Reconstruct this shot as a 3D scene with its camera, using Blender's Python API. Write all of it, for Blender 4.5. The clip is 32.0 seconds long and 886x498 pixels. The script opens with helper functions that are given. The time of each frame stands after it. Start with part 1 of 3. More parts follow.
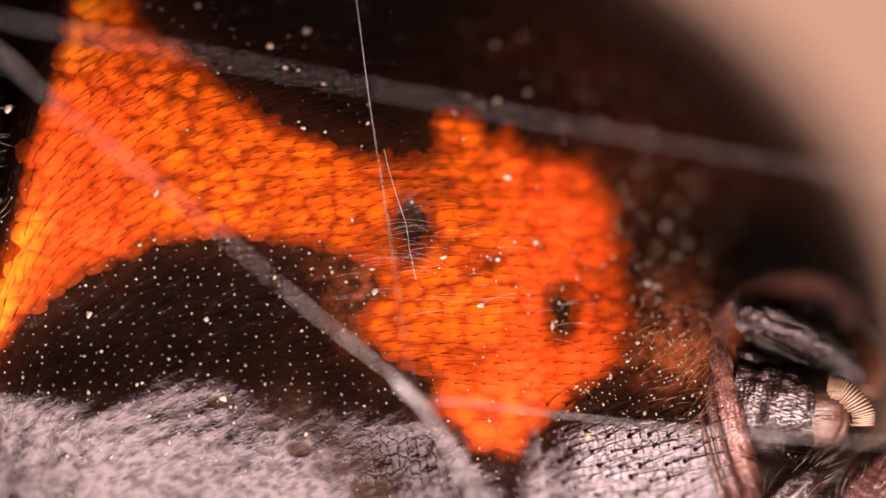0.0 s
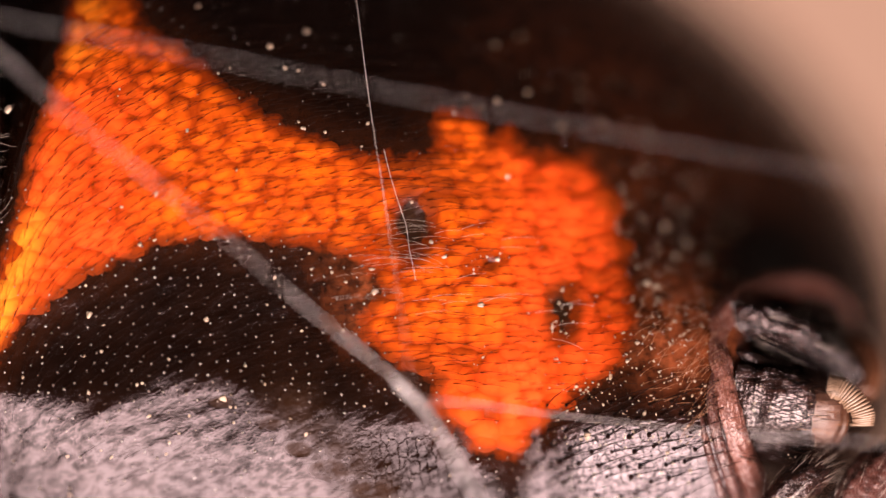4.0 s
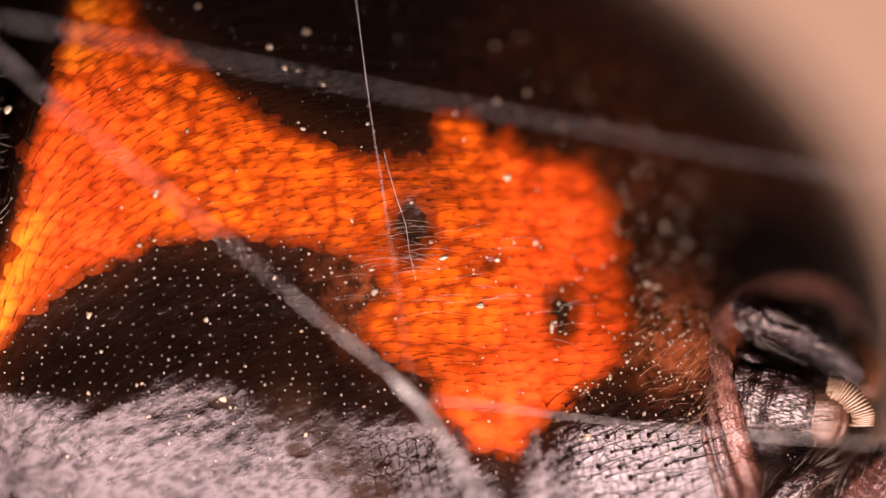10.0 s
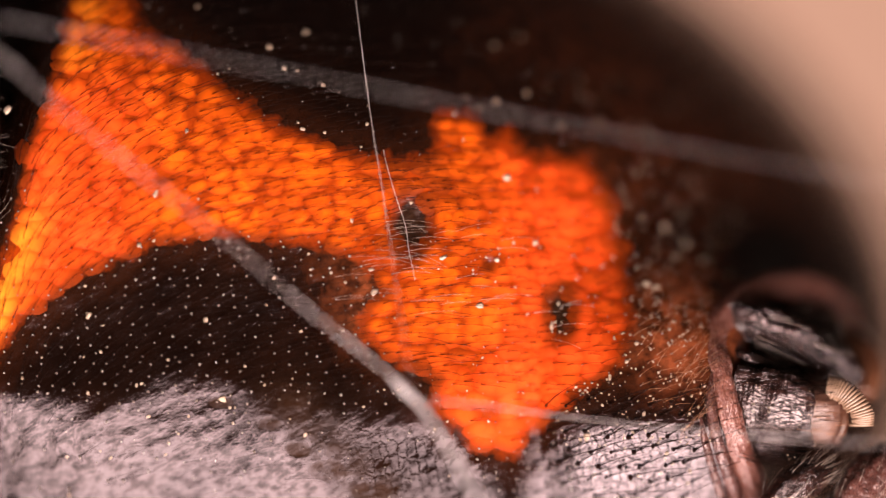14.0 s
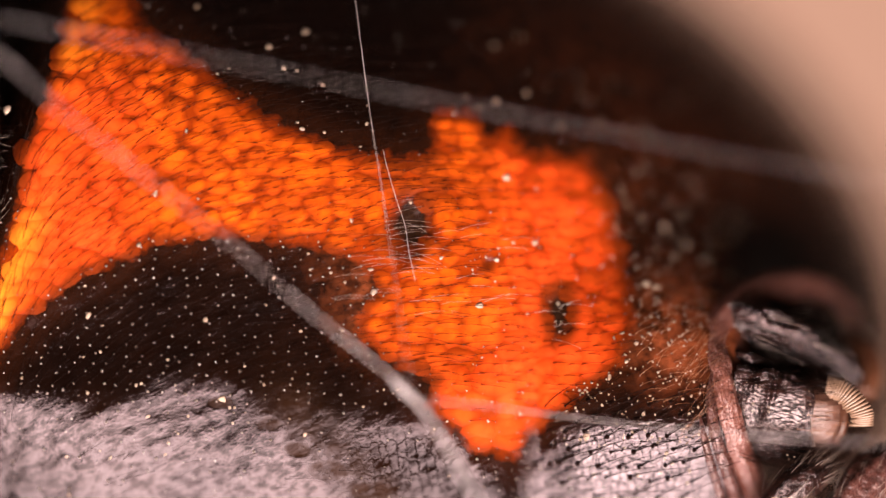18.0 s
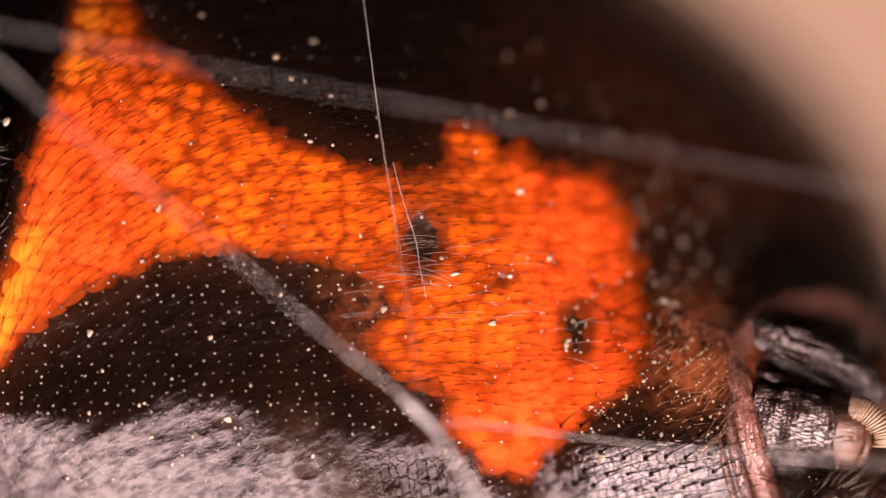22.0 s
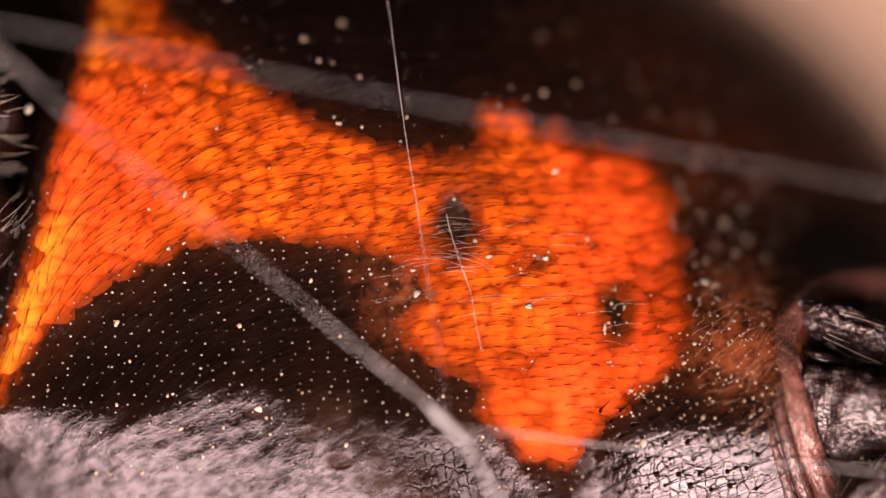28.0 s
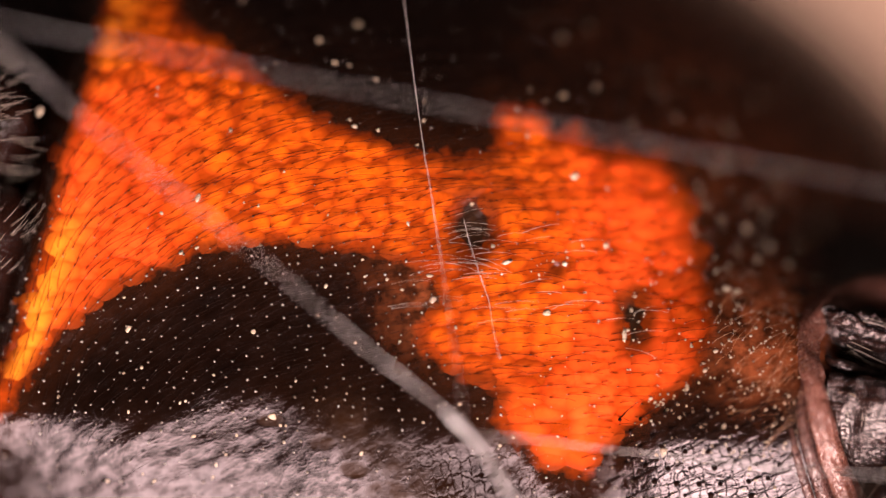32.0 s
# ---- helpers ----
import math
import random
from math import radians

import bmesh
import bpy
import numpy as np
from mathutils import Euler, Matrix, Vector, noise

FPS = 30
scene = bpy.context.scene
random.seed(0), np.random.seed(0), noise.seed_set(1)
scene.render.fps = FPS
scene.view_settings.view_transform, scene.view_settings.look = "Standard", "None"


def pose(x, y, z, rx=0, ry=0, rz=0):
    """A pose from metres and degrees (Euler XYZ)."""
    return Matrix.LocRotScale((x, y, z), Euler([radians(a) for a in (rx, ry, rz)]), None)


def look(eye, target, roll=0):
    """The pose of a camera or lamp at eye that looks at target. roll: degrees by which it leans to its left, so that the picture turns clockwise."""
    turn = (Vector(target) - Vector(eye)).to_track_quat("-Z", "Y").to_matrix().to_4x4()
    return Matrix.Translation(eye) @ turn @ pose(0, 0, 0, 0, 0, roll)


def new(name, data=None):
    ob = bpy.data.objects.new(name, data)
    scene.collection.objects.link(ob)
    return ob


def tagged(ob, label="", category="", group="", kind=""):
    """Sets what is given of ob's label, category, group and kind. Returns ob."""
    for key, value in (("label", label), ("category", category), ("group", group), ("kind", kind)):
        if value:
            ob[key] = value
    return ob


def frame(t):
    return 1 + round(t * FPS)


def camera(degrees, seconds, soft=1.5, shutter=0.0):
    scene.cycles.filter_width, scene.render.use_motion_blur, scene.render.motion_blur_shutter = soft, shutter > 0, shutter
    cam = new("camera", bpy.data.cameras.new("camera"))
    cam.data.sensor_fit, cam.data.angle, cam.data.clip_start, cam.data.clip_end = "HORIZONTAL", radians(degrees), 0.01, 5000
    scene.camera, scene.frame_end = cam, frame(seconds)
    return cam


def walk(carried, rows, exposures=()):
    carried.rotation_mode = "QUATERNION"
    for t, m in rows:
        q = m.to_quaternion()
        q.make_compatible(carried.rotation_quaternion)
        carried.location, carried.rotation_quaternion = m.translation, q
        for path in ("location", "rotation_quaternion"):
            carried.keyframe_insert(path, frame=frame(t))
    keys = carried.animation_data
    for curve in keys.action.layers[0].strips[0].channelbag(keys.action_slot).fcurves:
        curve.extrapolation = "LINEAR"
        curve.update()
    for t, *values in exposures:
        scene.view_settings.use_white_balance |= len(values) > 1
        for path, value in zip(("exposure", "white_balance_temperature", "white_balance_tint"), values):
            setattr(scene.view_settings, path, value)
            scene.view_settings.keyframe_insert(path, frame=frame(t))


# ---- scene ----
# ---- camera: a macro lens 50 mm from the belly of the spider, all lengths of the body in millimetres ----
U = 0.001
PX = 0.003          # millimetres that one step of the drawing grid spans on the belly
PIVOT = (-1.0, 1.5, -0.4)


def eye(s, tx, ty):
    """The camera's pose, from how far it has closed in and how far the belly has slid across its view."""
    x, z = -tx * PX / s * U, ty * PX / s * U
    return look((x, -0.05 / s, z), (x, 0.0, z))


cam = camera(5.387, 32.0, soft=1.4)
cam.data.dof.use_dof = True
cam.data.dof.aperture_fstop = 40.0
walk(cam, [
    (0.0, eye(1.0004, 0.5, -1.1)),
    (6.0, eye(1.0000, 0.2, -0.4)),
    (9.0, eye(1.0000, 0.0, 0.0)),
    (14.0, eye(1.0000, -0.8, 0.2)),
    (18.5, eye(1.0000, -1.4, 0.0)),
    (18.7, eye(1.0003, -1.4, 0.6)),
    (19.0, eye(1.0095, -0.4, 13.0)),
    (19.3, eye(1.0188, 0.2, 26.0)),
    (19.5, eye(1.0201, 0.9, 26.8)),
    (20.0, eye(1.0221, 4.3, 27.3)),
    (21.0, eye(1.0255, 12.1, 27.8)),
    (22.0, eye(1.0290, 19.8, 28.3)),
    (23.0, eye(1.0328, 28.1, 28.6)),
    (24.0, eye(1.0368, 35.7, 30.0)),
    (25.0, eye(1.0410, 43.3, 31.5)),
    (28.0, eye(1.0535, 66.0, 36.0)),
    (30.0, eye(1.0620, 81.3, 39.0)),
    (32.0, eye(1.0705, 97.0, 42.0)),
])

# ---- world, light and exposure ----
world = bpy.data.worlds.new("room_light")
scene.world = world
world.use_nodes = True
wn = world.node_tree.nodes["Background"]
wn.inputs["Color"].default_value = (0.80, 0.55, 0.44, 1)
wn.inputs["Strength"].default_value = 0.075
scene.view_settings.exposure = 0.0


def soft_box(name, at, to, sx, sy, watts, colour):
    d = bpy.data.lights.new(name, "AREA")
    d.shape, d.size, d.size_y, d.energy, d.color = "RECTANGLE", sx, sy, watts, colour
    ob = new(name, d)
    ob.matrix_world = look(at, to)
    return ob


soft_box("soft_box_lamp", (0.007, -0.0431, -0.0552), (0, 0, 0), 0.090, 0.058, 0.310, (1.0, 0.80, 0.755))


# ---- materials ----
def material(name):
    m = bpy.data.materials.new(name)
    m.use_nodes = True
    nt = m.node_tree
    return m, nt, nt.nodes["Principled BSDF"]


def nd(nt, kind, **kw):
    n = nt.nodes.new(kind)
    for k, v in kw.items():
        n.inputs[k.replace("_", " ")].default_value = v
    return n


def mm_coords(nt, sx=1.0, sy=1.0, sz=1.0):
    """Object coordinates in millimetres."""
    tc = nt.nodes.new("ShaderNodeTexCoord")
    mp = nt.nodes.new("ShaderNodeMapping")
    mp.inputs["Scale"].default_value = (1000 * sx, 1000 * sy, 1000 * sz)
    nt.links.new(tc.outputs["Object"], mp.inputs["Vector"])
    return mp.outputs["Vector"]


def noise_tex(nt, vec, scale, detail=4.0, rough=0.55):
    n = nd(nt, "ShaderNodeTexNoise", Scale=scale, Detail=detail, Roughness=rough)
    nt.links.new(vec, n.inputs["Vector"])
    return n.outputs["Fac"]


def ramp(nt, fac, stops):
    r = nt.nodes.new("ShaderNodeValToRGB")
    el = r.color_ramp.elements
    while len(el) < len(stops):
        el.new(0.5)
    for e, (p, c) in zip(el, stops):
        e.position, e.color = p, (*c, 1)
    nt.links.new(fac, r.inputs["Fac"])
    return r.outputs["Color"]


def mix(nt, fac, a, b):
    n = nt.nodes.new("ShaderNodeMix")
    n.data_type = "RGBA"
    for sock, v in ((n.inputs["Factor"], fac), (n.inputs["A"], a), (n.inputs["B"], b)):
        if isinstance(v, (int, float)):
            sock.default_value = v
        elif isinstance(v, tuple):
            sock.default_value = (*v, 1)
        else:
            nt.links.new(v, sock)
    return n.outputs["Result"]


def arith(nt, op, a, b=0.0, c=None):
    n = nt.nodes.new("ShaderNodeMath")
    n.operation = op
    for sock, v in zip(n.inputs, (a, b) if c is None else (a, b, c)):
        if isinstance(v, (int, float)):
            sock.default_value = v
        else:
            nt.links.new(v, sock)
    return n.outputs[0]


def bump(nt, bsdf, height, dist_mm, strength=1.0):
    b = nd(nt, "ShaderNodeBump", Strength=strength, Distance=dist_mm * U)
    nt.links.new(height, b.inputs["Height"])
    nt.links.new(b.outputs["Normal"], bsdf.inputs["Normal"])


def attribute(nt, name):
    a = nt.nodes.new("ShaderNodeAttribute")
    a.attribute_name = name
    return a.outputs["Fac"]


def turned(nt, vec, angle, along, across):
    """Coordinates turned in the plane of the belly, then drawn out along the new first axis."""
    a = nt.nodes.new("ShaderNodeMapping")
    a.inputs["Rotation"].default_value = (0, angle, 0)
    nt.links.new(vec, a.inputs["Vector"])
    b = nt.nodes.new("ShaderNodeMapping")
    b.inputs["Scale"].default_value = (along, across, across)
    nt.links.new(a.outputs["Vector"], b.inputs["Vector"])
    return b.outputs["Vector"]


def warped(nt, vec, scale, amount):
    """Coordinates bent by noise, so that cracks do not run straight."""
    n = nd(nt, "ShaderNodeTexNoise", Scale=scale, Detail=2.0)
    nt.links.new(vec, n.inputs["Vector"])
    a = nt.nodes.new("ShaderNodeVectorMath")
    a.operation = "MULTIPLY_ADD"
    nt.links.new(n.outputs["Color"], a.inputs[0])
    a.inputs[1].default_value = (amount, amount, amount)
    nt.links.new(vec, a.inputs[2])
    return a.outputs[0]


def cuticle_material():
    """Near-black skin with fine scaly ridges; orange-brown where the pigment mark lies under it."""
    m, nt, b = material("belly_cuticle")
    v = mm_coords(nt)
    lie = turned(nt, v, 0.55, 0.42, 1.0)
    fine, mid, big = noise_tex(nt, v, 75, 3), noise_tex(nt, v, 13, 4), noise_tex(nt, v, 2.2, 3)
    wrinkle = noise_tex(nt, lie, 34, 4, 0.6)
    sleek, scaly = attribute(nt, "sleek"), attribute(nt, "scaly")
    spots = ramp(nt, noise_tex(nt, v, 12, 3), [(0.30, (0.4, 0.4, 0.4)), (0.62, (1.6, 1.6, 1.6))])
    matte = arith(nt, "MINIMUM", arith(nt, "MULTIPLY", attribute(nt, "matte"), spots), 1.0)
    edge = arith(nt, "ADD", attribute(nt, "mark"), arith(nt, "MULTIPLY_ADD", mid, 0.14, -0.07))
    inside = ramp(nt, arith(nt, "MULTIPLY_ADD", edge, 2.4, 0.5), [(0.38, (0, 0, 0)), (0.62, (1, 1, 1))])
    near = ramp(nt, arith(nt, "MULTIPLY_ADD", edge, 2.0, 0.5), [(0.05, (0, 0, 0)), (0.5, (1, 1, 1))])
    dark = mix(nt, ramp(nt, big, [(0.35, (0, 0, 0)), (0.7, (1, 1, 1))]), (0.004, 0.0014, 0.0008), (0.009, 0.0030, 0.0015))
    dark = mix(nt, arith(nt, "MULTIPLY", near, 0.22), dark, (0.085, 0.021, 0.006))
    dark = mix(nt, arith(nt, "MULTIPLY", attribute(nt, "amber"), ramp(nt, mid, [(0.36, (0.15, 0.15, 0.15)), (0.64, (1.2, 1.2, 1.2))])), dark, (0.34, 0.085, 0.030))
    dark = mix(nt, arith(nt, "MULTIPLY", matte, arith(nt, "MULTIPLY_ADD", mid, 0.8, 0.4)), dark, (0.026, 0.011, 0.005))
    under = mix(nt, mid, (0.28, 0.032, 0.002), (0.40, 0.046, 0.003))
    worn = arith(nt, "MULTIPLY_ADD", wrinkle, 0.65, arith(nt, "MULTIPLY", noise_tex(nt, v, 15, 3), 0.35))
    dull = ramp(nt, worn, [(0.40, (1, 1, 1)), (0.54, (0, 0, 0))])
    nt.links.new(mix(nt, inside, dark, under), b.inputs["Base Color"])
    # scales parted by fine cracks, upright plates where the skin is scaly
    vo = nd(nt, "ShaderNodeTexVoronoi", Scale=21.0, Randomness=0.6)
    vo.feature = "DISTANCE_TO_EDGE"
    nt.links.new(turned(nt, warped(nt, v, 22, 0.03), 0.12, 1.0, 0.55), vo.inputs["Vector"])
    crack = ramp(nt, vo.outputs["Distance"], [(0.0, (0, 0, 0)), (0.10, (1, 1, 1))])
    lump = nd(nt, "ShaderNodeTexVoronoi", Scale=12.0)
    lump.feature = "SMOOTH_F1"
    nt.links.new(turned(nt, v, 0.7, 0.62, 1.0), lump.inputs["Vector"])
    plain = arith(nt, "MULTIPLY_ADD", arith(nt, "MAXIMUM", sleek, scaly), -0.72, 1.0)
    h = arith(nt, "MULTIPLY", arith(nt, "ADD", arith(nt, "MULTIPLY", lump.outputs["Distance"], -4.4), arith(nt, "MULTIPLY", wrinkle, 2.1)), plain)
    h = arith(nt, "ADD", h, arith(nt, "MULTIPLY", fine, 0.55))
    h = arith(nt, "ADD", h, arith(nt, "MULTIPLY", crack, arith(nt, "MULTIPLY_ADD", scaly, 1.0, arith(nt, "MULTIPLY_ADD", sleek, 0.8, 0.12))))
    h = arith(nt, "ADD", h, arith(nt, "MULTIPLY", arith(nt, "MULTIPLY", mid, matte), 4.0))
    bump(nt, b, h, 0.0021, 1.0)
    grain = noise_tex(nt, v, 60, 2)
    rough = arith(nt, "MULTIPLY_ADD", sleek, -0.03, arith(nt, "MULTIPLY_ADD", grain, 0.12, 0.11))
    nt.links.new(arith(nt, "MULTIPLY_ADD", matte, 0.25, rough), b.inputs["Roughness"])
    spec = arith(nt, "MULTIPLY_ADD", scaly, -0.22, arith(nt, "MULTIPLY_ADD", sleek, 0.44, arith(nt, "MULTIPLY_ADD", dull, -0.30, 0.50)))
    nt.links.new(arith(nt, "MULTIPLY", spec, arith(nt, "MULTIPLY_ADD", matte, -0.75, 1.0)), b.inputs["Specular IOR Level"])
    b.inputs["Specular Tint"].default_value = (1.0, 0.83, 0.87, 1)
    return m


def cell_material():
    """Orange pigment cells seen through clear skin: bright in the middle, thin and brown at the rim."""
    m, nt, b = material("orange_pigment_cell")
    v = mm_coords(nt)
    big, fine = noise_tex(nt, v, 1.3, 2), noise_tex(nt, v, 26, 2)
    rnd = nt.nodes.new("ShaderNodeObjectInfo").outputs["Random"]
    isl = nt.nodes.new("ShaderNodeNewGeometry").outputs["Random Per Island"]
    flank = attribute(nt, "flank")
    hue = mix(nt, attribute(nt, "ruddy"), (1.0, 0.142, 0.004), (0.99, 0.084, 0.014))
    hue = mix(nt, flank, hue, (1.0, 0.29, 0.018))
    vary = arith(nt, "FRACT", arith(nt, "ADD", rnd, isl))
    hue = mix(nt, arith(nt, "MULTIPLY", arith(nt, "POWER", vary, 1.6), arith(nt, "MULTIPLY_ADD", flank, -0.62, 0.62)), hue, (0.56, 0.066, 0.004))
    blot = ramp(nt, noise_tex(nt, v, 5.0, 4, 0.65), [(0.42, (1, 1, 1)), (0.56, (0, 0, 0))])
    hue = mix(nt, arith(nt, "MULTIPLY", blot, arith(nt, "MULTIPLY_ADD", flank, -0.62, 0.62)), hue, (0.27, 0.030, 0.003))
    hue = mix(nt, arith(nt, "MULTIPLY", big, 0.25), hue, (0.95, 0.16, 0.012))
    soft = arith(nt, "ADD", attribute(nt, "rim"), arith(nt, "MULTIPLY_ADD", fine, 0.3, -0.15))
    gap = mix(nt, attribute(nt, "ruddy"), (0.34, 0.038, 0.003), (0.46, 0.038, 0.004))
    shown = mix(nt, arith(nt, "MAXIMUM", ramp(nt, soft, [(0.0, (0, 0, 0)), (0.9, (1, 1, 1))]), arith(nt, "MULTIPLY", flank, 0.8)), gap, hue)
    thin = arith(nt, "ADD", attribute(nt, "thin"), arith(nt, "MULTIPLY_ADD", fine, 0.3, -0.15))
    nt.links.new(mix(nt, thin, shown, (0.15, 0.022, 0.003)), b.inputs["Base Color"])
    b.inputs["Roughness"].default_value = 0.4
    b.inputs["Specular IOR Level"].default_value = 0.04
    return m


def plain_material(name, c1, c2, scale, rough, bump_mm=0.002, spec=0.5, stretch=(1, 1, 1), trans=0.0):
    m, nt, b = material(name)
    v = mm_coords(nt, *stretch)
    n1, n2 = noise_tex(nt, v, scale, 4), noise_tex(nt, v, scale * 0.17, 3)
    f = arith(nt, "MULTIPLY_ADD", n2, 0.6, arith(nt, "MULTIPLY", n1, 0.4))
    nt.links.new(ramp(nt, f, [(0.34, c1), (0.66, c2)]), b.inputs["Base Color"])
    bump(nt, b, n1, bump_mm, 0.8)
    b.inputs["Roughness"].default_value = rough
    b.inputs["Specular IOR Level"].default_value = spec
    b.inputs["Transmission Weight"].default_value = trans
    return m


def horn_material(name, c1, c2, rough, spec, amount, angle=0.0, size=38.0):
    """Wrinkled horn: fine creases along it and a mottled sparkle."""
    m, nt, b = material(name)
    v = mm_coords(nt)
    crease = nd(nt, "ShaderNodeTexVoronoi", Scale=size, Randomness=1.0)
    crease.feature = "DISTANCE_TO_EDGE"
    nt.links.new(turned(nt, warped(nt, v, 16, 0.07), angle, 0.26, 1.0), crease.inputs["Vector"])
    gap = ramp(nt, crease.outputs["Distance"], [(0.0, (0, 0, 0)), (0.13, (1, 1, 1))])
    mid, fine = noise_tex(nt, v, 17, 4, 0.65), noise_tex(nt, v, 70, 3)
    nt.links.new(mix(nt, arith(nt, "MULTIPLY", gap, ramp(nt, mid, [(0.35, (0, 0, 0)), (0.65, (1, 1, 1))])), c1, c2), b.inputs["Base Color"])
    h = arith(nt, "ADD", arith(nt, "MULTIPLY", gap, 1.2), arith(nt, "ADD", arith(nt, "MULTIPLY", mid, 1.8), arith(nt, "MULTIPLY", fine, 1.0)))
    bump(nt, b, h, 0.0021 * amount, 1.0)
    nt.links.new(arith(nt, "MULTIPLY_ADD", fine, 0.14, rough - 0.07), b.inputs["Roughness"])
    nt.links.new(arith(nt, "MULTIPLY_ADD", gap, 0.6 * spec, 0.4 * spec), b.inputs["Specular IOR Level"])
    b.inputs["Specular Tint"].default_value = (1.0, 0.86, 0.86, 1)
    return m


def socket_material():
    """Clear horny beads; pale base colours stand in for their glints, each its own."""
    m, nt, b = material("hair_socket")
    isl = nt.nodes.new("ShaderNodeNewGeometry").outputs["Random Per Island"]
    tint = ramp(nt, isl, [(0.0, (0.10, 0.07, 0.055)), (0.3, (0.28, 0.21, 0.18)), (0.75, (0.44, 0.36, 0.32)), (1.0, (0.72, 0.66, 0.62))])
    nt.links.new(mix(nt, noise_tex(nt, mm_coords(nt), 140, 2), (0.14, 0.10, 0.08), tint), b.inputs["Base Color"])
    b.inputs["Roughness"].default_value = 0.14
    b.inputs["Specular IOR Level"].default_value = 0.9
    return m


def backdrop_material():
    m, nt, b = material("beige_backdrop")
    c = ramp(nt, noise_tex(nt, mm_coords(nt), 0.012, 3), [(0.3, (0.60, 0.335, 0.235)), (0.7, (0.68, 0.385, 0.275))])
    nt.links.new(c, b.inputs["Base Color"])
    # emission stands in for room light falling on the backdrop
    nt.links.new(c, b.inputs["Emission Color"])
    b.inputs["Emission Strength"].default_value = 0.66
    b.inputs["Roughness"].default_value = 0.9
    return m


CUTICLE = cuticle_material()
CELL = cell_material()
HAIR = plain_material("dark_hair", (0.004, 0.0015, 0.001), (0.014, 0.0045, 0.0025), 20, 0.5, 0.0005, 0.04)
GOLD_HAIR = plain_material("golden_hair", (0.24, 0.09, 0.035), (0.42, 0.20, 0.09), 20, 0.35, 0.0005)
KNOT = plain_material("white_silk", (0.48, 0.43, 0.43), (0.74, 0.67, 0.67), 12, 0.35, 0.003)
PALE_HAIR = plain_material("pale_hair", (0.36, 0.28, 0.23), (0.54, 0.45, 0.38), 20, 0.30, 0.0005)
SOCKET = socket_material()
DUST = plain_material("dust", (0.32, 0.21, 0.135), (0.62, 0.48, 0.36), 30, 0.7, 0.004)
SILK = plain_material("silk", (0.34, 0.285, 0.275), (0.68, 0.60, 0.58), 9, 0.35, 0.001)
RED_FOLD = horn_material("red_brown_fold", (0.12, 0.040, 0.027), (0.24, 0.095, 0.070), 0.27, 0.9, 1.0, 1.35, 75.0)
SPIGOT = plain_material("tan_spigot", (0.19, 0.11, 0.066), (0.34, 0.22, 0.15), 20, 0.35, 0.0008)
FOLD = horn_material("brown_fold", (0.045, 0.014, 0.010), (0.12, 0.045, 0.034), 0.28, 0.85, 0.9, 1.3, 70.0)
HORN = horn_material("dark_horn", (0.006, 0.0025, 0.002), (0.040, 0.016, 0.012), 0.23, 1.0, 0.85, -0.15, 46.0)
RIDGE_HORN = horn_material("ridged_horn", (0.006, 0.0025, 0.002), (0.045, 0.020, 0.016), 0.20, 1.0, 2.0, 0.5, 34.0)
PLATE = plain_material("black_plate", (0.006, 0.002, 0.0015), (0.018, 0.006, 0.004), 40, 0.13, 0.012, 0.45)
TIP = plain_material("tan_tip", (0.065, 0.027, 0.017), (0.17, 0.080, 0.054), 45, 0.30, 0.014, 0.7, (0.35, 1, 1.2))
AMBER = plain_material("amber_skin", (0.060, 0.020, 0.009), (0.15, 0.055, 0.026), 30, 0.35, 0.005)
BACKDROP = backdrop_material()


# ---- the belly's form ----
def smooth(a, b, v):
    t = np.clip((v - a) / (b - a), 0, 1)
    return t * t * (3 - 2 * t)


def grid_to_mm(px, py):
    return (np.asarray(px, float) - 784) * PX, (441 - np.asarray(py, float)) * PX


CX, CZ = -1.452, -0.117       # middle of the abdomen
AX, BX, CY = 4.21, 2.71, 3.3    # half length, half width, half depth
DARK_SPOTS = [(584, 832, 36, 22), (658, 870, 38, 22), (478, 750, 24, 13), (392, 713, 20, 10), (530, 795, 26, 14)]
PITS = [(730, 402, 36, 54), (992, 553, 28, 50), (868, 468, 12, 12)]


def ellipse_q(x, z):
    dx, dz = x - CX, z - CZ
    return ((dx * 0.98 - dz * 0.2) / AX) ** 2 + ((dx * 0.2 + dz * 0.98) / BX) ** 2


def rough_band(x, z):
    """Where the lumpy brown skin between the sheen and the scales lies: 0 to 1."""
    ax, az = grid_to_mm(515, 715)
    bx, bz = grid_to_mm(675, 885)
    ex, ez = bx - ax, bz - az
    u = np.clip(((x - ax) * ex + (z - az) * ez) / (ex * ex + ez * ez), 0, 1)
    off = np.hypot(x - ax - u * ex, z - az - u * ez)
    return np.exp(-(off / 0.15) ** 2)


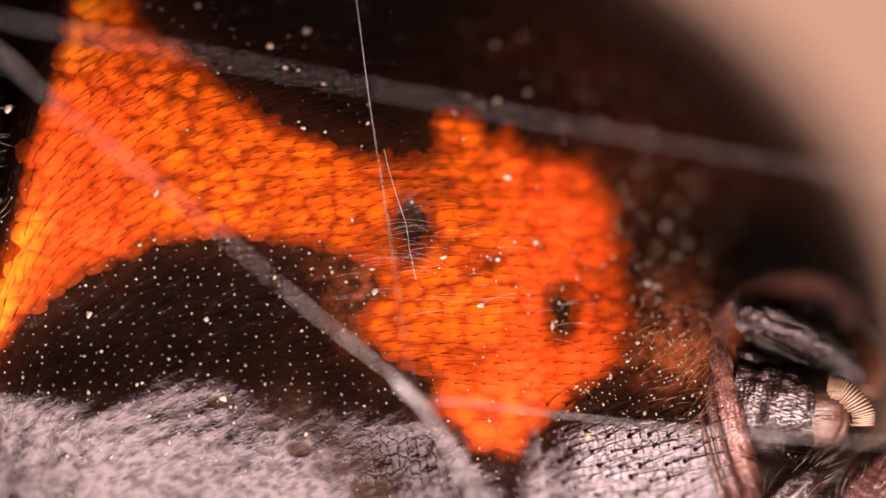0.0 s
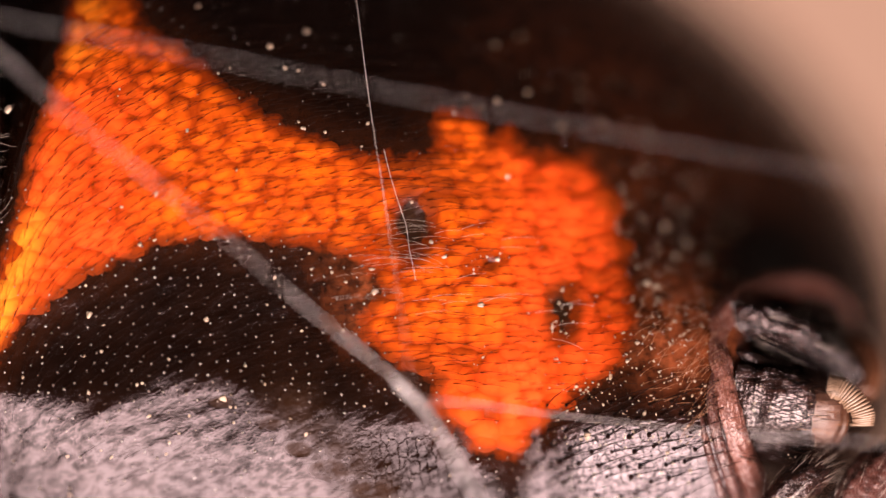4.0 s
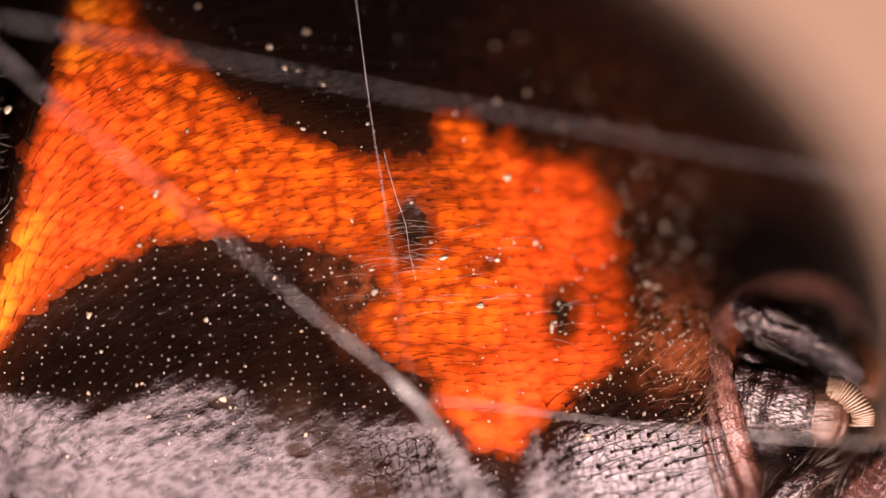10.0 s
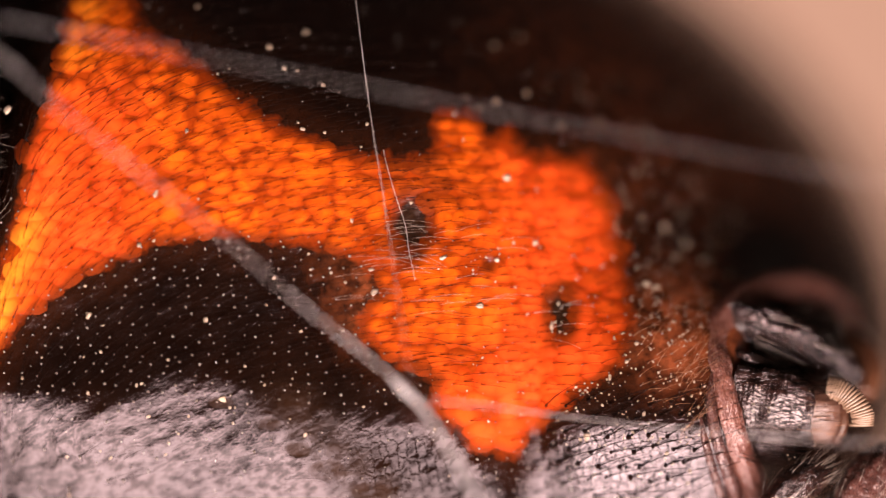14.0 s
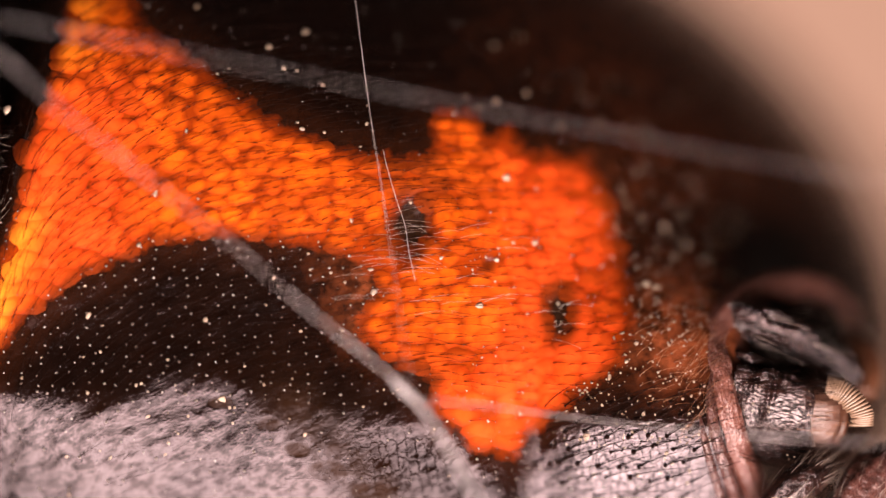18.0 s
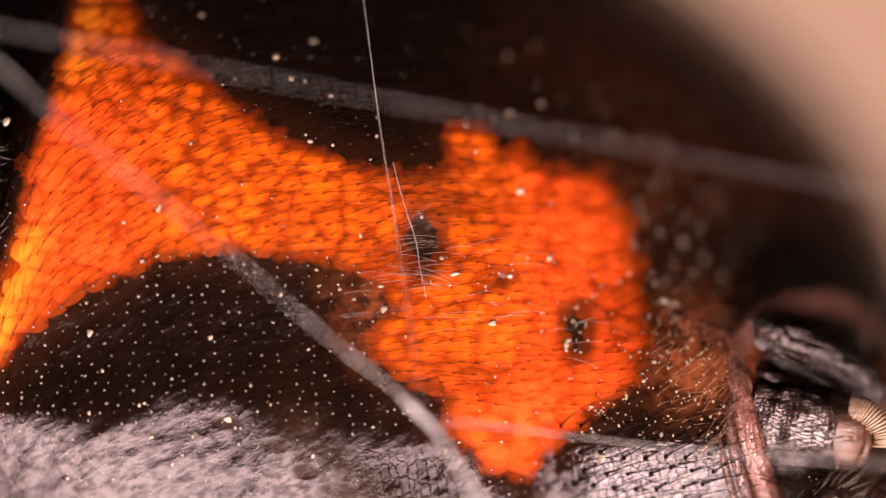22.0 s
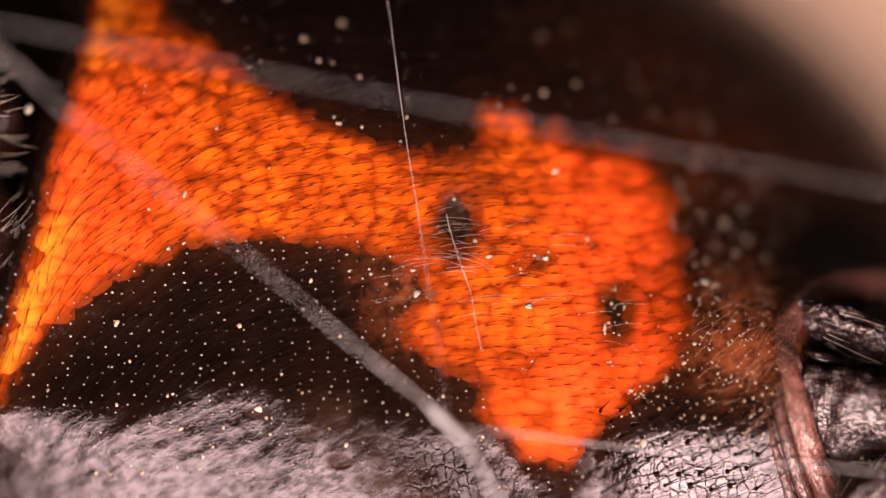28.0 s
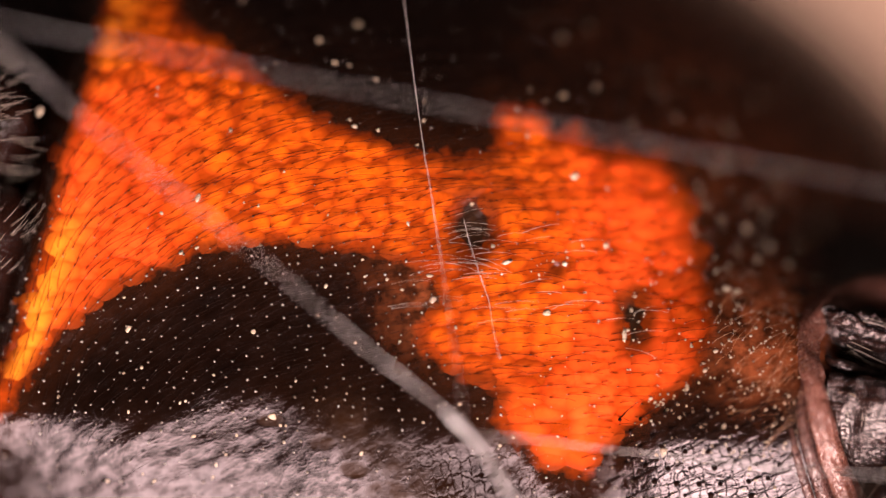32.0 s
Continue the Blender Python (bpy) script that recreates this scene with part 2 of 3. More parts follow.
def depth(x, z):
    """How far the skin lies behind the focal plane, over the face of the belly."""
    x, z = np.asarray(x, float), np.asarray(z, float)
    q = np.minimum(ellipse_q(x, z), 1.0)
    d = CY * (1 - np.sqrt(np.maximum(1 - q ** 1.6, 0)))
    fade = 1 - q ** 3
    for px, py, rx, ry in PITS:
        ox, oz = grid_to_mm(px, py)
        d = d + 0.0016 * rx * fade * np.exp(-((x - ox) / (rx * PX)) ** 2 - ((z - oz) / (ry * PX)) ** 2)
    # a shallow crease across the rear of the mark
    cx, cz = grid_to_mm(952, 640)
    d = d + 0.03 * fade * np.exp(-((x - cx) / 0.05) ** 2) * smooth(0.55, 0.1, np.abs(z - cz + 0.15))
    # the furrow that closes the belly in front
    fx = x - (-2.27 + 0.29 * (z - 0.3))
    d = d + 0.60 * fade * smooth(0.02, -0.30, fx)
    # the underside rolls away
    t = np.interp(x, [-2.4, -1.9, -1.5, -1.15, -0.9, -0.4, 0.0, 0.2], [-1.10, -0.93, -0.66, -0.68, -0.82, -0.91, -0.95, -1.2]) - z
    flat = -0.50 - z
    # (a band of darker, lumpy skin crosses the roll and lies flatter)
    roll = 0.27 * (1 - 0.28 * rough_band(x, z))
    d = d + fade * (roll * (np.sqrt(t * t + 0.003) + t) / 2 - 0.13 * (np.sqrt(flat * flat + 0.01) + flat) / 2) * smooth(0.7, 0.2, x)
    # and turns away towards the front
    turn = -1.80 - x
    d = d + 0.20 * fade * (np.sqrt(turn * turn + 0.01) + turn) / 2 * smooth(-0.75, -1.10, z)
    # the flat rise that carries the spinnerets
    mx, mz = grid_to_mm(1165, 770)
    w = np.exp(-((x - mx) / 0.62) ** 6 - ((z - mz) / np.where(z > mz, 0.80, 0.95)) ** 4)
    low = -0.94 - z
    rise = 0.045 + 0.37 * (np.sqrt(low * low + 0.004) + low) / 2 + 0.12 * np.maximum(0, z + 0.62) ** 2
    d = d * (1 - w) + rise * w
    d = d + 0.02 * fade * np.exp(-((x + 2.1) / 0.38) ** 2 - ((z + 0.45) / 0.30) ** 2)
    # a low swelling behind the tip of the mark
    d = d - 0.055 * fade * np.exp(-((x - 0.26) / 0.20) ** 2 - ((z + 1.45) / 0.25) ** 2)
    # the flank falls away above
    high = z - 0.88
    d = d + 0.11 * fade * (np.sqrt(high * high + 0.04) + high) / 2
    # soft swellings
    d = d + fade * (0.009 * np.sin(3.1 * x + 1.3) * np.sin(3.7 * z) + 0.003 * np.sin(7.3 * x - 2) * np.sin(6.1 * z + 1))
    return d - 0.05


def skin(px, py, lift=0.0):
    """Points of the skin and its outward normals below places of the drawing grid."""
    gx0, gz0 = grid_to_mm(px, py)
    x, z = gx0, gz0
    for _ in range(3):
        far = 1 + depth(x, z) / 50
        x, z = gx0 * far, gz0 * far
    e = 0.01
    gx, gz = (depth(x + e, z) - depth(x - e, z)) / (2 * e), (depth(x, z + e) - depth(x, z - e)) / (2 * e)
    n = np.stack([gx, -np.ones_like(gx), gz], -1)
    n /= np.linalg.norm(n, axis=-1, keepdims=True)
    return np.stack([x, depth(x, z), z], -1) + n * lift, n


MARK = [(140, -60), (215, -60), (245, 50), (325, 98), (400, 160), (470, 215), (560, 256), (650, 284), (768, 288), (780, 205),
        (830, 210), (865, 250), (900, 235), (930, 275), (1040, 290), (1075, 350), (1100, 470), (1115, 570), (1090, 640),
        (1010, 700), (930, 770), (912, 802), (840, 785), (770, 715), (790, 672), (715, 640), (650, 600), (642, 560), (690, 520),
        (640, 460), (560, 430), (470, 412), (290, 415), (225, 445), (180, 468), (133, 480), (48, 553), (-8, 618), (-54, 693),
        (-66, 690), (-20, 560), (10, 460), (38, 375), (62, 255), (108, 130)]


def mark_distance(px, py):
    """Signed distance in grid steps to the outline of the orange mark, positive inside; the pits lie outside."""
    px, py = np.asarray(px, float), np.asarray(py, float)
    best, inside = np.full(px.shape, 1e9), np.zeros(px.shape, bool)
    for (ax, ay), (bx, by) in zip(MARK, MARK[1:] + MARK[:1]):
        ex, ey = bx - ax, by - ay
        t = np.clip(((px - ax) * ex + (py - ay) * ey) / (ex * ex + ey * ey), 0, 1)
        best = np.minimum(best, np.hypot(px - ax - t * ex, py - ay - t * ey))
        if ey:
            inside ^= ((ay > py) != (by > py)) & (px < ax + (py - ay) * ex / ey)
    d = np.where(inside, best, -best)
    for ox, oy, rx, ry in PITS:
        d = np.minimum(d, (np.hypot((px - ox) / rx, (py - oy) / ry) - 1.0) * min(rx, ry))
    return d


# ---- mesh helpers ----
def mesh_of(name, verts_mm, faces, mat, smooth_faces=True, **attributes):
    me = bpy.data.meshes.new(name)
    me.from_pydata((np.asarray(verts_mm, float) * U).tolist(), [], faces)
    me.materials.append(mat)
    if smooth_faces:
        me.polygons.foreach_set("use_smooth", np.ones(len(me.polygons), bool))
    for key, values in attributes.items():
        me.attributes.new(key, "FLOAT", "POINT").data.foreach_set("value", np.asarray(values, np.float32))
    me.update()
    return me


def part(name, me, parent, label="", kind=""):
    """One mesh object under a thing, or under a part of it."""
    ob = new(name, me)
    ob.parent = parent
    if parent.type == "EMPTY":
        ob.location = [-c * U for c in PIVOT] if parent.name.startswith("spider") else (0, 0, 0)
    return tagged(ob, label, "", "", kind)


def tube(path, radii, sides=6, cap=True, oval=1.0):
    """Vertices and faces of a tapered tube along a path (millimetres)."""
    p = np.asarray(path, float)
    t = np.gradient(p, axis=0)
    t /= np.linalg.norm(t, axis=1, keepdims=True) + 1e-12
    ref = np.array([0.0, 1.0, 0.0]) if abs(t[:, 1]).mean() < 0.8 else np.array([1.0, 0.0, 0.0])
    a = np.cross(t, ref)
    a /= np.linalg.norm(a, axis=1, keepdims=True) + 1e-12
    b = np.cross(t, a)
    r = np.broadcast_to(np.asarray(radii, float), (len(p),))[:, None, None]
    ang = np.arange(sides) * 2 * np.pi / sides
    ring = p[:, None] + r * (np.cos(ang)[None, :, None] * a[:, None] + oval * np.sin(ang)[None, :, None] * b[:, None])
    v = ring.reshape(-1, 3)
    f = []
    for i in range(len(p) - 1):
        for k in range(sides):
            k2 = (k + 1) % sides
            f.append((i * sides + k, i * sides + k2, (i + 1) * sides + k2, (i + 1) * sides + k))
    if cap:
        f.append(tuple(range(sides))[::-1])
        f.append(tuple((len(p) - 1) * sides + k for k in range(sides)))
    return v, f


def joined(pieces):
    """One vertex and face list out of many."""
    vs, fs, n = [], [], 0
    for v, f in pieces:
        vs.append(v)
        fs += [tuple(i + n for i in q) for q in f]
        n += len(v)
    return np.concatenate(vs), fs


def spline(pts, n):
    """A smooth curve through a few points."""
    p = np.asarray(pts, float)
    p = np.vstack([2 * p[0] - p[1], p, 2 * p[-1] - p[-2]])
    out = []
    for s in np.linspace(0, len(p) - 3 - 1e-6, n):
        i = int(s)
        u = s - i
        a, b, c, d = p[i], p[i + 1], p[i + 2], p[i + 3]
        out.append(0.5 * (2 * b + (c - a) * u + (2 * a - 5 * b + 4 * c - d) * u * u + (3 * b - a - 3 * c + d) * u ** 3))
    return np.array(out)


rng = np.random.default_rng(7)

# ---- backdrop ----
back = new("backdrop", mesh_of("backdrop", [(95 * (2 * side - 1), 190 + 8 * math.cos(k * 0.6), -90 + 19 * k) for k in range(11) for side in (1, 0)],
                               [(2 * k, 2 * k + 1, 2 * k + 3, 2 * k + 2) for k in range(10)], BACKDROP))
tagged(back, "plain beige backdrop far behind the spider, glowing in place of room light", "backdrop", "", "structure")

# ---- the spider ----
spider = new("spider")
spider.location = [c * U for c in PIVOT]
spider.empty_display_size = 0.001
tagged(spider, "black widow spider belly with an orange hourglass mark, hanging in silk", "spider")


def build_abdomen():
    rings, segs = 400, 860
    theta = np.concatenate([np.linspace(0.004, math.pi / 2, rings) ** 1.0, np.linspace(math.pi / 2, math.pi - 0.02, 40)[1:]])
    phi = np.arange(segs) * 2 * np.pi / segs
    T, P = np.meshgrid(theta, phi, indexing="ij")
    rho = np.sin(T)
    a, b = AX * rho * np.cos(P), BX * rho * np.sin(P)
    den = 0.98 * 0.98 + 0.2 * 0.2
    x, z = CX + (a * 0.98 + b * 0.2) / den, CZ + (-a * 0.2 + b * 0.98) / den
    front = T <= math.pi / 2 + 1e-9
    y = np.where(front, depth(x, z), CY * (1 + np.sqrt(np.maximum(1 - rho ** 3.2, 0))) - 0.05)
    v = np.stack([x, y, z], -1).reshape(-1, 3)
    n = len(theta)
    idx = np.arange(n * segs).reshape(n, segs)
    nxt = np.roll(idx, -1, axis=1)
    f = np.stack([idx[:-1], nxt[:-1], nxt[1:], idx[1:]], -1).reshape(-1, 4).tolist()
    f += [tuple(idx[0][::-1].tolist()), tuple(idx[-1].tolist())]
    far = 1 + v[:, 1] / 50
    md = mark_distance(v[:, 0] / far / PX + 784, 441 - v[:, 2] / far / PX) * PX
    md = np.where(np.repeat(front[:, 0], segs), md, -1.0)
    ox, oz = grid_to_mm(1185, 600)
    bx, bz = grid_to_mm(650, 505)
    cx2, cz2 = grid_to_mm(1285, 575)
    sx, sz = grid_to_mm(1115, 830)
    sleek = np.exp(-((v[:, 0] - sx) / 0.48) ** 4 - ((v[:, 2] - sz) / 0.32) ** 4)
    dx2, dz2 = grid_to_mm(1215, 515)
    amber = 0.55 * np.exp(-((v[:, 0] - dx2) / 0.20) ** 2 - ((v[:, 2] - dz2) / 0.16) ** 2) + 0.7 * np.exp(-((v[:, 0] - cx2) / 0.20) ** 2 - ((v[:, 2] - cz2) / 0.24) ** 2) + 0.45 * np.exp(-((v[:, 0] - bx) / 0.22) ** 2 - ((v[:, 2] - bz) / 0.26) ** 2) + 0.75 * np.exp(-((v[:, 0] - ox) / 0.19) ** 2 - ((v[:, 2] - oz) / 0.24) ** 2)
    # faint brown mottling high on the flank; its colour also paints the haze there
    amber = amber + 0.14 * smooth(0.3, 1.1, v[:, 0]) * smooth(-0.1, 0.5, v[:, 2]) + 0.20 * smooth(-0.2, 0.6, v[:, 0]) * smooth(0.7, 1.3, v[:, 2])
    px, pz = grid_to_mm(722, 835)
    scaly = np.exp(-((v[:, 0] - px) / 0.27) ** 4 - ((v[:, 2] - pz) / 0.22) ** 4)
    matte = 0.52 * rough_band(v[:, 0], v[:, 2])
    for gx, gy, rx, ry in DARK_SPOTS:
        mx, mz = grid_to_mm(gx, gy)
        matte = np.maximum(matte, np.exp(-(((v[:, 0] - mx) / (rx * PX)) ** 2 + ((v[:, 2] - mz) / (ry * PX)) ** 2) ** 2))
    for gx, gy, rx, ry in PITS[:2]:
        mx, mz = grid_to_mm(gx, gy)
        matte = np.maximum(matte, 0.95 * np.exp(-(((v[:, 0] - mx) / (rx * 1.2 * PX)) ** 2 + ((v[:, 2] - mz) / (ry * 1.2 * PX)) ** 2) ** 2))
    matte = np.where(np.repeat(front[:, 0], segs), matte, 0.0)
    return part("abdomen", mesh_of("abdomen", v, f, CUTICLE, mark=np.clip(md, -1, 1), amber=amber, sleek=sleek, scaly=scaly, matte=matte), spider, "near-black hairy skin with fine scaly ridges")


abdomen = build_abdomen()
cam.data.dof.focus_object = abdomen


# pigment cells: flat uneven lobes in rows under the clear skin
def cell_lobe(px, py, rx, ry, turn):
    k = 12
    ang = np.arange(k) * 2 * np.pi / k + turn
    w = 1 + 0.13 * np.sin(2 * ang + rng.uniform(0, 6)) + 0.10 * np.sin(3 * ang + rng.uniform(0, 6)) + rng.uniform(-0.06, 0.06, k)
    ox, oy = [px], [py]
    for s in (0.45, 0.75, 1.0):
        ox += list(px + s * w * rx * np.cos(ang))
        oy += list(py + s * w * ry * np.sin(ang))
    pts, nrm = skin(np.array(ox), np.array(oy))
    top = rng.uniform(0.0060, 0.0066)
    lift = np.array([top] + [top * 0.86] * k + [top * 0.5] * k + [0.0008] * k)
    f = [(0, 1 + (i + 1) % k, 1 + i) for i in range(k)]
    for r in (0, k):
        f += [(1 + r + i, 1 + r + (i + 1) % k, 1 + r + k + (i + 1) % k, 1 + r + k + i) for i in range(k)]
    return pts + nrm * lift[:, None], f, np.array([1.0] + [0.84] * k + [0.42] * k + [0.0] * k), np.array(ox), np.array(oy)


def tones(px, py):
    """How yellow (along the front edge) and how red the pigment is."""
    edge = np.interp(py, [-60, 0, 130, 255, 375, 460, 560, 690], [150, 140, 108, 62, 38, 10, -20, -60])
    flank = smooth(85, 10, px - edge) * (smooth(320, 430, py) + 0.8 * smooth(200, 60, py))
    ruddy = np.clip(smooth(330, 180, px) * smooth(80, 200, py) + smooth(810, 960, px) * 0.95 + 0.75 * smooth(560, 690, py), 0, 1)
    return flank, ruddy


def build_cells():
    cells = []
    y, row = -50.0, 0
    while y < 830:
        x = -90.0 + (row % 2) * 17
        while x < 1130:
            cx, cy = x + rng.uniform(-11, 11), y + rng.uniform(-8, 8)
            if rng.random() > 0.05:
                big = rng.uniform(0.8, 1.2)
                cells.append((cx, cy, rng.uniform(22, 29) * big, rng.uniform(16, 20.5) * big))
            x += rng.uniform(33, 47)
        y += 27.0
        row += 1
    cells = np.array(cells)
    md = mark_distance(cells[:, 0], cells[:, 1])
    keep = md > 3
    cells, md = cells[keep], md[keep]
    near = np.hypot(cells[:, 0] - 560, (cells[:, 1] - 350) * 1.3)
    order = np.argsort(near)
    rest, single, tone = [], [], []
    for n, i in enumerate(order):
        px, py, rx, ry = cells[i]
        grow = 1 + 0.22 * float(max(*tones(px, py)))
        v, f, rim, ox, oy = cell_lobe(px, py, rx * grow, ry * grow, rng.uniform(0, 6))
        flank, ruddy = tones(ox, oy)
        waist = 1.3 * math.exp(-((px - 735) / 75) ** 2 - ((py - 318) / 60) ** 2) + 1.1 * math.exp(-((px - 640) / 95) ** 2 - ((py - 440) / 48) ** 2) + 0.7 * math.exp(-((px - 700) / 50) ** 2 - ((py - 560) / 60) ** 2) + 0.8 * math.exp(-((px - 1000) / 60) ** 2 - ((py - 545) / 75) ** 2)
        waist += 1.3 * math.exp(-((px - 752) / 34) ** 2 - ((py - 655) / 34) ** 2) + 0.8 * math.exp(-((px - 838) / 30) ** 2 - ((py - 645) / 26) ** 2)
        waist += 0.5 * rng.random() ** 3
        thin = np.clip(0.95 * smooth(22, -14, mark_distance(ox, oy)) + 0.55 * waist, 0, 0.95)
        made = (v, f, rim, flank, ruddy, thin)
        if n < 300:
            single.append(made)
        else:
            rest.append(made[:2])
            tone.append(made[2:])
    v, f = joined(rest)
    r, fl, ru, th = (np.concatenate([t[k] for t in tone]) for k in range(4))
    layer = part("pigment_layer", mesh_of("pigment_layer", v, f, CELL, rim=r, flank=fl, ruddy=ru, thin=th), spider,
                 "bright orange pigment cells under clear skin", "stuff")
    for v, f, r, fl, ru, th in single:
        part("pigment_cell", mesh_of("pigment_cell", v, f, CELL, rim=r, flank=fl, ruddy=ru, thin=th), layer)
    return layer


pigment = build_cells()


# hairs
def hair_way(px, py):
    """Degrees by which a hair leans up from the right-hand side of the belly."""
    a = 9 + 24 * smooth(480, 150, px) + 38 * smooth(140, 0, px) - 11 * smooth(600, 900, px)
    return a + 25 * smooth(980, 1150, px) * smooth(760, 560, py)


def hair(px, py, length, thick, way, rise=0.35, bend=0.5, sides=3, steps=5):
    base, n = skin(px, py)
    c, s = math.cos(math.radians(way + 10)), math.sin(math.radians(way + 10))
    d = np.array([c, 0, s])
    d = d - n * d.dot(n)
    d /= np.linalg.norm(d)
    side = np.cross(d, n)
    u = np.linspace(0, 1, steps)[:, None]
    L = length * PX
    path = base + d * u * L + n * (0.008 + L * rise * (u - bend * u * u)) + side * (0.20 * L * u * u)
    return tube(path, thick * PX * np.linspace(1, 0.45, steps), sides)


def build_hairs():
    dark, pale, gold, dots, single = [], [], [], [], []
    y, row = -70.0, 0
    while y < 980:
        x = -120.0 + (row % 2) * 14
        while x < 1330:
            px, py = x + rng.uniform(-6, 6), y + rng.uniform(-5, 5)
            x += rng.uniform(24, 32)
            X, Z = grid_to_mm(px, py)
            if ellipse_q(X, Z) > 0.85 or (px > 1225 and py > 560):
                continue
            way = float(hair_way(px, py)) + rng.normal(0, 6)
            on = mark_distance(px, py) > 0
            length = rng.uniform(48, 80) * (1.0 - 0.45 * float(smooth(720, 880, px)))
            h = hair(px, py, length, 0.70 if on else 0.5, way, rng.uniform(0.14, 0.26))
            if px > 1120 and 520 < py < 720:
                gold.append(hair(px, py, rng.uniform(26, 52), 0.45, way + 15 + rng.normal(0, 14), rng.uniform(0.25, 0.5)))
            elif on and len(single) < 280 and 150 < px < 720 and py > 190:
                single.append(h)
            elif px < 900 and py > 690 and rng.random() < 0.8:
                pass
            elif not on and py > 400 and rng.random() < 0.003:
                pale.append(h)
            else:
                dark.append(h)
            if any(math.hypot((px - ox) / rx, (py - oy) / ry) < 1 for ox, oy, rx, ry in PITS):
                continue
            b, n = skin(px, py, 0.002)
            r = rng.uniform(0.0030, 0.0078) * (1.0 if not on else 0.62) * (0.65 if px > 1050 else 1)
            if rng.random() < (0.35 + 0.65 * float(smooth(260, 420, py))) * (0.3 if px < 800 and py > 715 else 1):
                dots.append(bead(b, n, r * (0.6 + 0.4 * float(smooth(250, 420, py)))))
        y += 17.0
        row += 1
    for name, lot, mat, label in (("hair_coat", dark, HAIR, "short dark hairs lying in rows"), ("pale_hairs", pale, PALE_HAIR, "thin pale hairs"),
                                  ("golden_hairs", gold, GOLD_HAIR, "longer golden-brown hairs"), ("hair_socket_field", dots, SOCKET, "tiny beads at the foot of each hair, coloured pale for their glints")):
        v, f = joined(lot)
        part(name, mesh_of(name, v, f, mat), spider, label, "stuff")
    for v, f in single:
        part("hair", mesh_of("hair", v, f, HAIR), abdomen)


def bead(at, n, r):
    """A low bead: two rings and a top."""
    t = np.cross(n, [0.3, 0.2, 0.9])
    t /= np.linalg.norm(t)
    s = np.cross(n, t)
    ang = np.arange(6) * np.pi / 3
    ring = np.cos(ang)[:, None] * t + np.sin(ang)[:, None] * s
    v = np.vstack([at - n * r * 0.4 + ring * r * 0.8, at + n * r * 0.35 + ring * r, at + n * r * 0.9 + ring * r * 0.5, [at + n * r * 1.05]])
    f = [(i + 6 * k, (i + 1) % 6 + 6 * k, (i + 1) % 6 + 6 * k + 6, i + 6 * k + 6) for k in (0, 1) for i in range(6)]
    f += [(12 + i, 12 + (i + 1) % 6, 18) for i in range(6)]
    return v, f


build_hairs()


def build_bristles():
    """Stronger dark hairs with knobbed feet on the silvery skin before the spinnerets."""
    lot = []
    for row in range(8):
        for col in range(8):
            px, py = 968 + col * 37 + (row % 2) * 18 + rng.uniform(-6, 6) - row * 4, 715 + row * 27 + rng.uniform(-6, 6)
            if px > 1246:
                continue
            lot.append(hair(px, py, rng.uniform(62, 105), 1.35, 22 + rng.normal(0, 5), rng.uniform(0.12, 0.22)))
            b, n = skin(px, py, 0.002)
            lot.append(bead(b, n, rng.uniform(0.010, 0.016)))
    for k, (v, f) in enumerate(lot):
        part("bristle" if k % 2 == 0 else "bristle_foot", mesh_of("bristle", v, f, HAIR), abdomen)


build_bristles()
lot = [hair(rng.uniform(672, 730), rng.uniform(375, 470), rng.uniform(45, 85), 0.36, rng.normal(-6, 12), rng.uniform(0.3, 0.6)) for _ in range(11)]
lot += [hair(rng.uniform(560, 900), rng.uniform(400, 560), rng.uniform(40, 75), 0.34, rng.normal(4, 7), rng.uniform(0.25, 0.5)) for _ in range(36)]
lot += [hair(rng.uniform(930, 1010), rng.uniform(540, 620), rng.uniform(40, 60), 0.42, rng.normal(-5, 15), rng.uniform(0.3, 0.5)) for _ in range(5)]
v, f = joined(lot)
part("stray_hairs", mesh_of("stray_hairs", v, f, PALE_HAIR), spider, "thin pale stray hairs", "stuff")


lot = [hair(rng.uniform(1195, 1258), rng.uniform(600, 790), rng.uniform(40, 80), 0.32, rng.normal(48, 10), rng.uniform(0.3, 0.5)) for _ in range(40)]
v, f = joined(lot)
part("collar_hairs", mesh_of("collar_hairs", v, f, GOLD_HAIR), spider, "fine golden hairs beside the skin folds", "stuff")


# spinnerets
def lathe(path, radii, sides, oval=1.0, wobble=0.0, ripple=0.0, rough=0.0, lean=0.0):
    v, f = tube(path, radii, sides, True, oval)
    v[:, 1] += lean * (np.repeat(np.asarray(path, float)[:, 2], sides) - v[:, 2])
    p = np.repeat(np.asarray(path, float), sides, axis=0)
    k = np.arange(len(v))
    ring, seg = k // sides, k % sides
    g = 1 + wobble * np.sin(3 * seg * 2 * np.pi / sides + ring * 0.4) + ripple * np.sin(ring * 2.1 + 0.6 * np.sin(seg * 0.9))
    if rough:
        a = seg * 2 * np.pi / sides
        g += rough * np.array([noise.noise((4 * math.cos(b), 4 * math.sin(b), 0.06 * r)) + 0.5 * noise.noise((7 * math.cos(b), 7 * math.sin(b), 0.35 * r))
                               for b, r in zip(a, ring)])
    return p + (v - p) * g[:, None], f


def at(px, py, y):
    x, z = grid_to_mm(px, py)
    return np.array([float(x) * (1 + y / 50), y, float(z) * (1 + y / 50)])


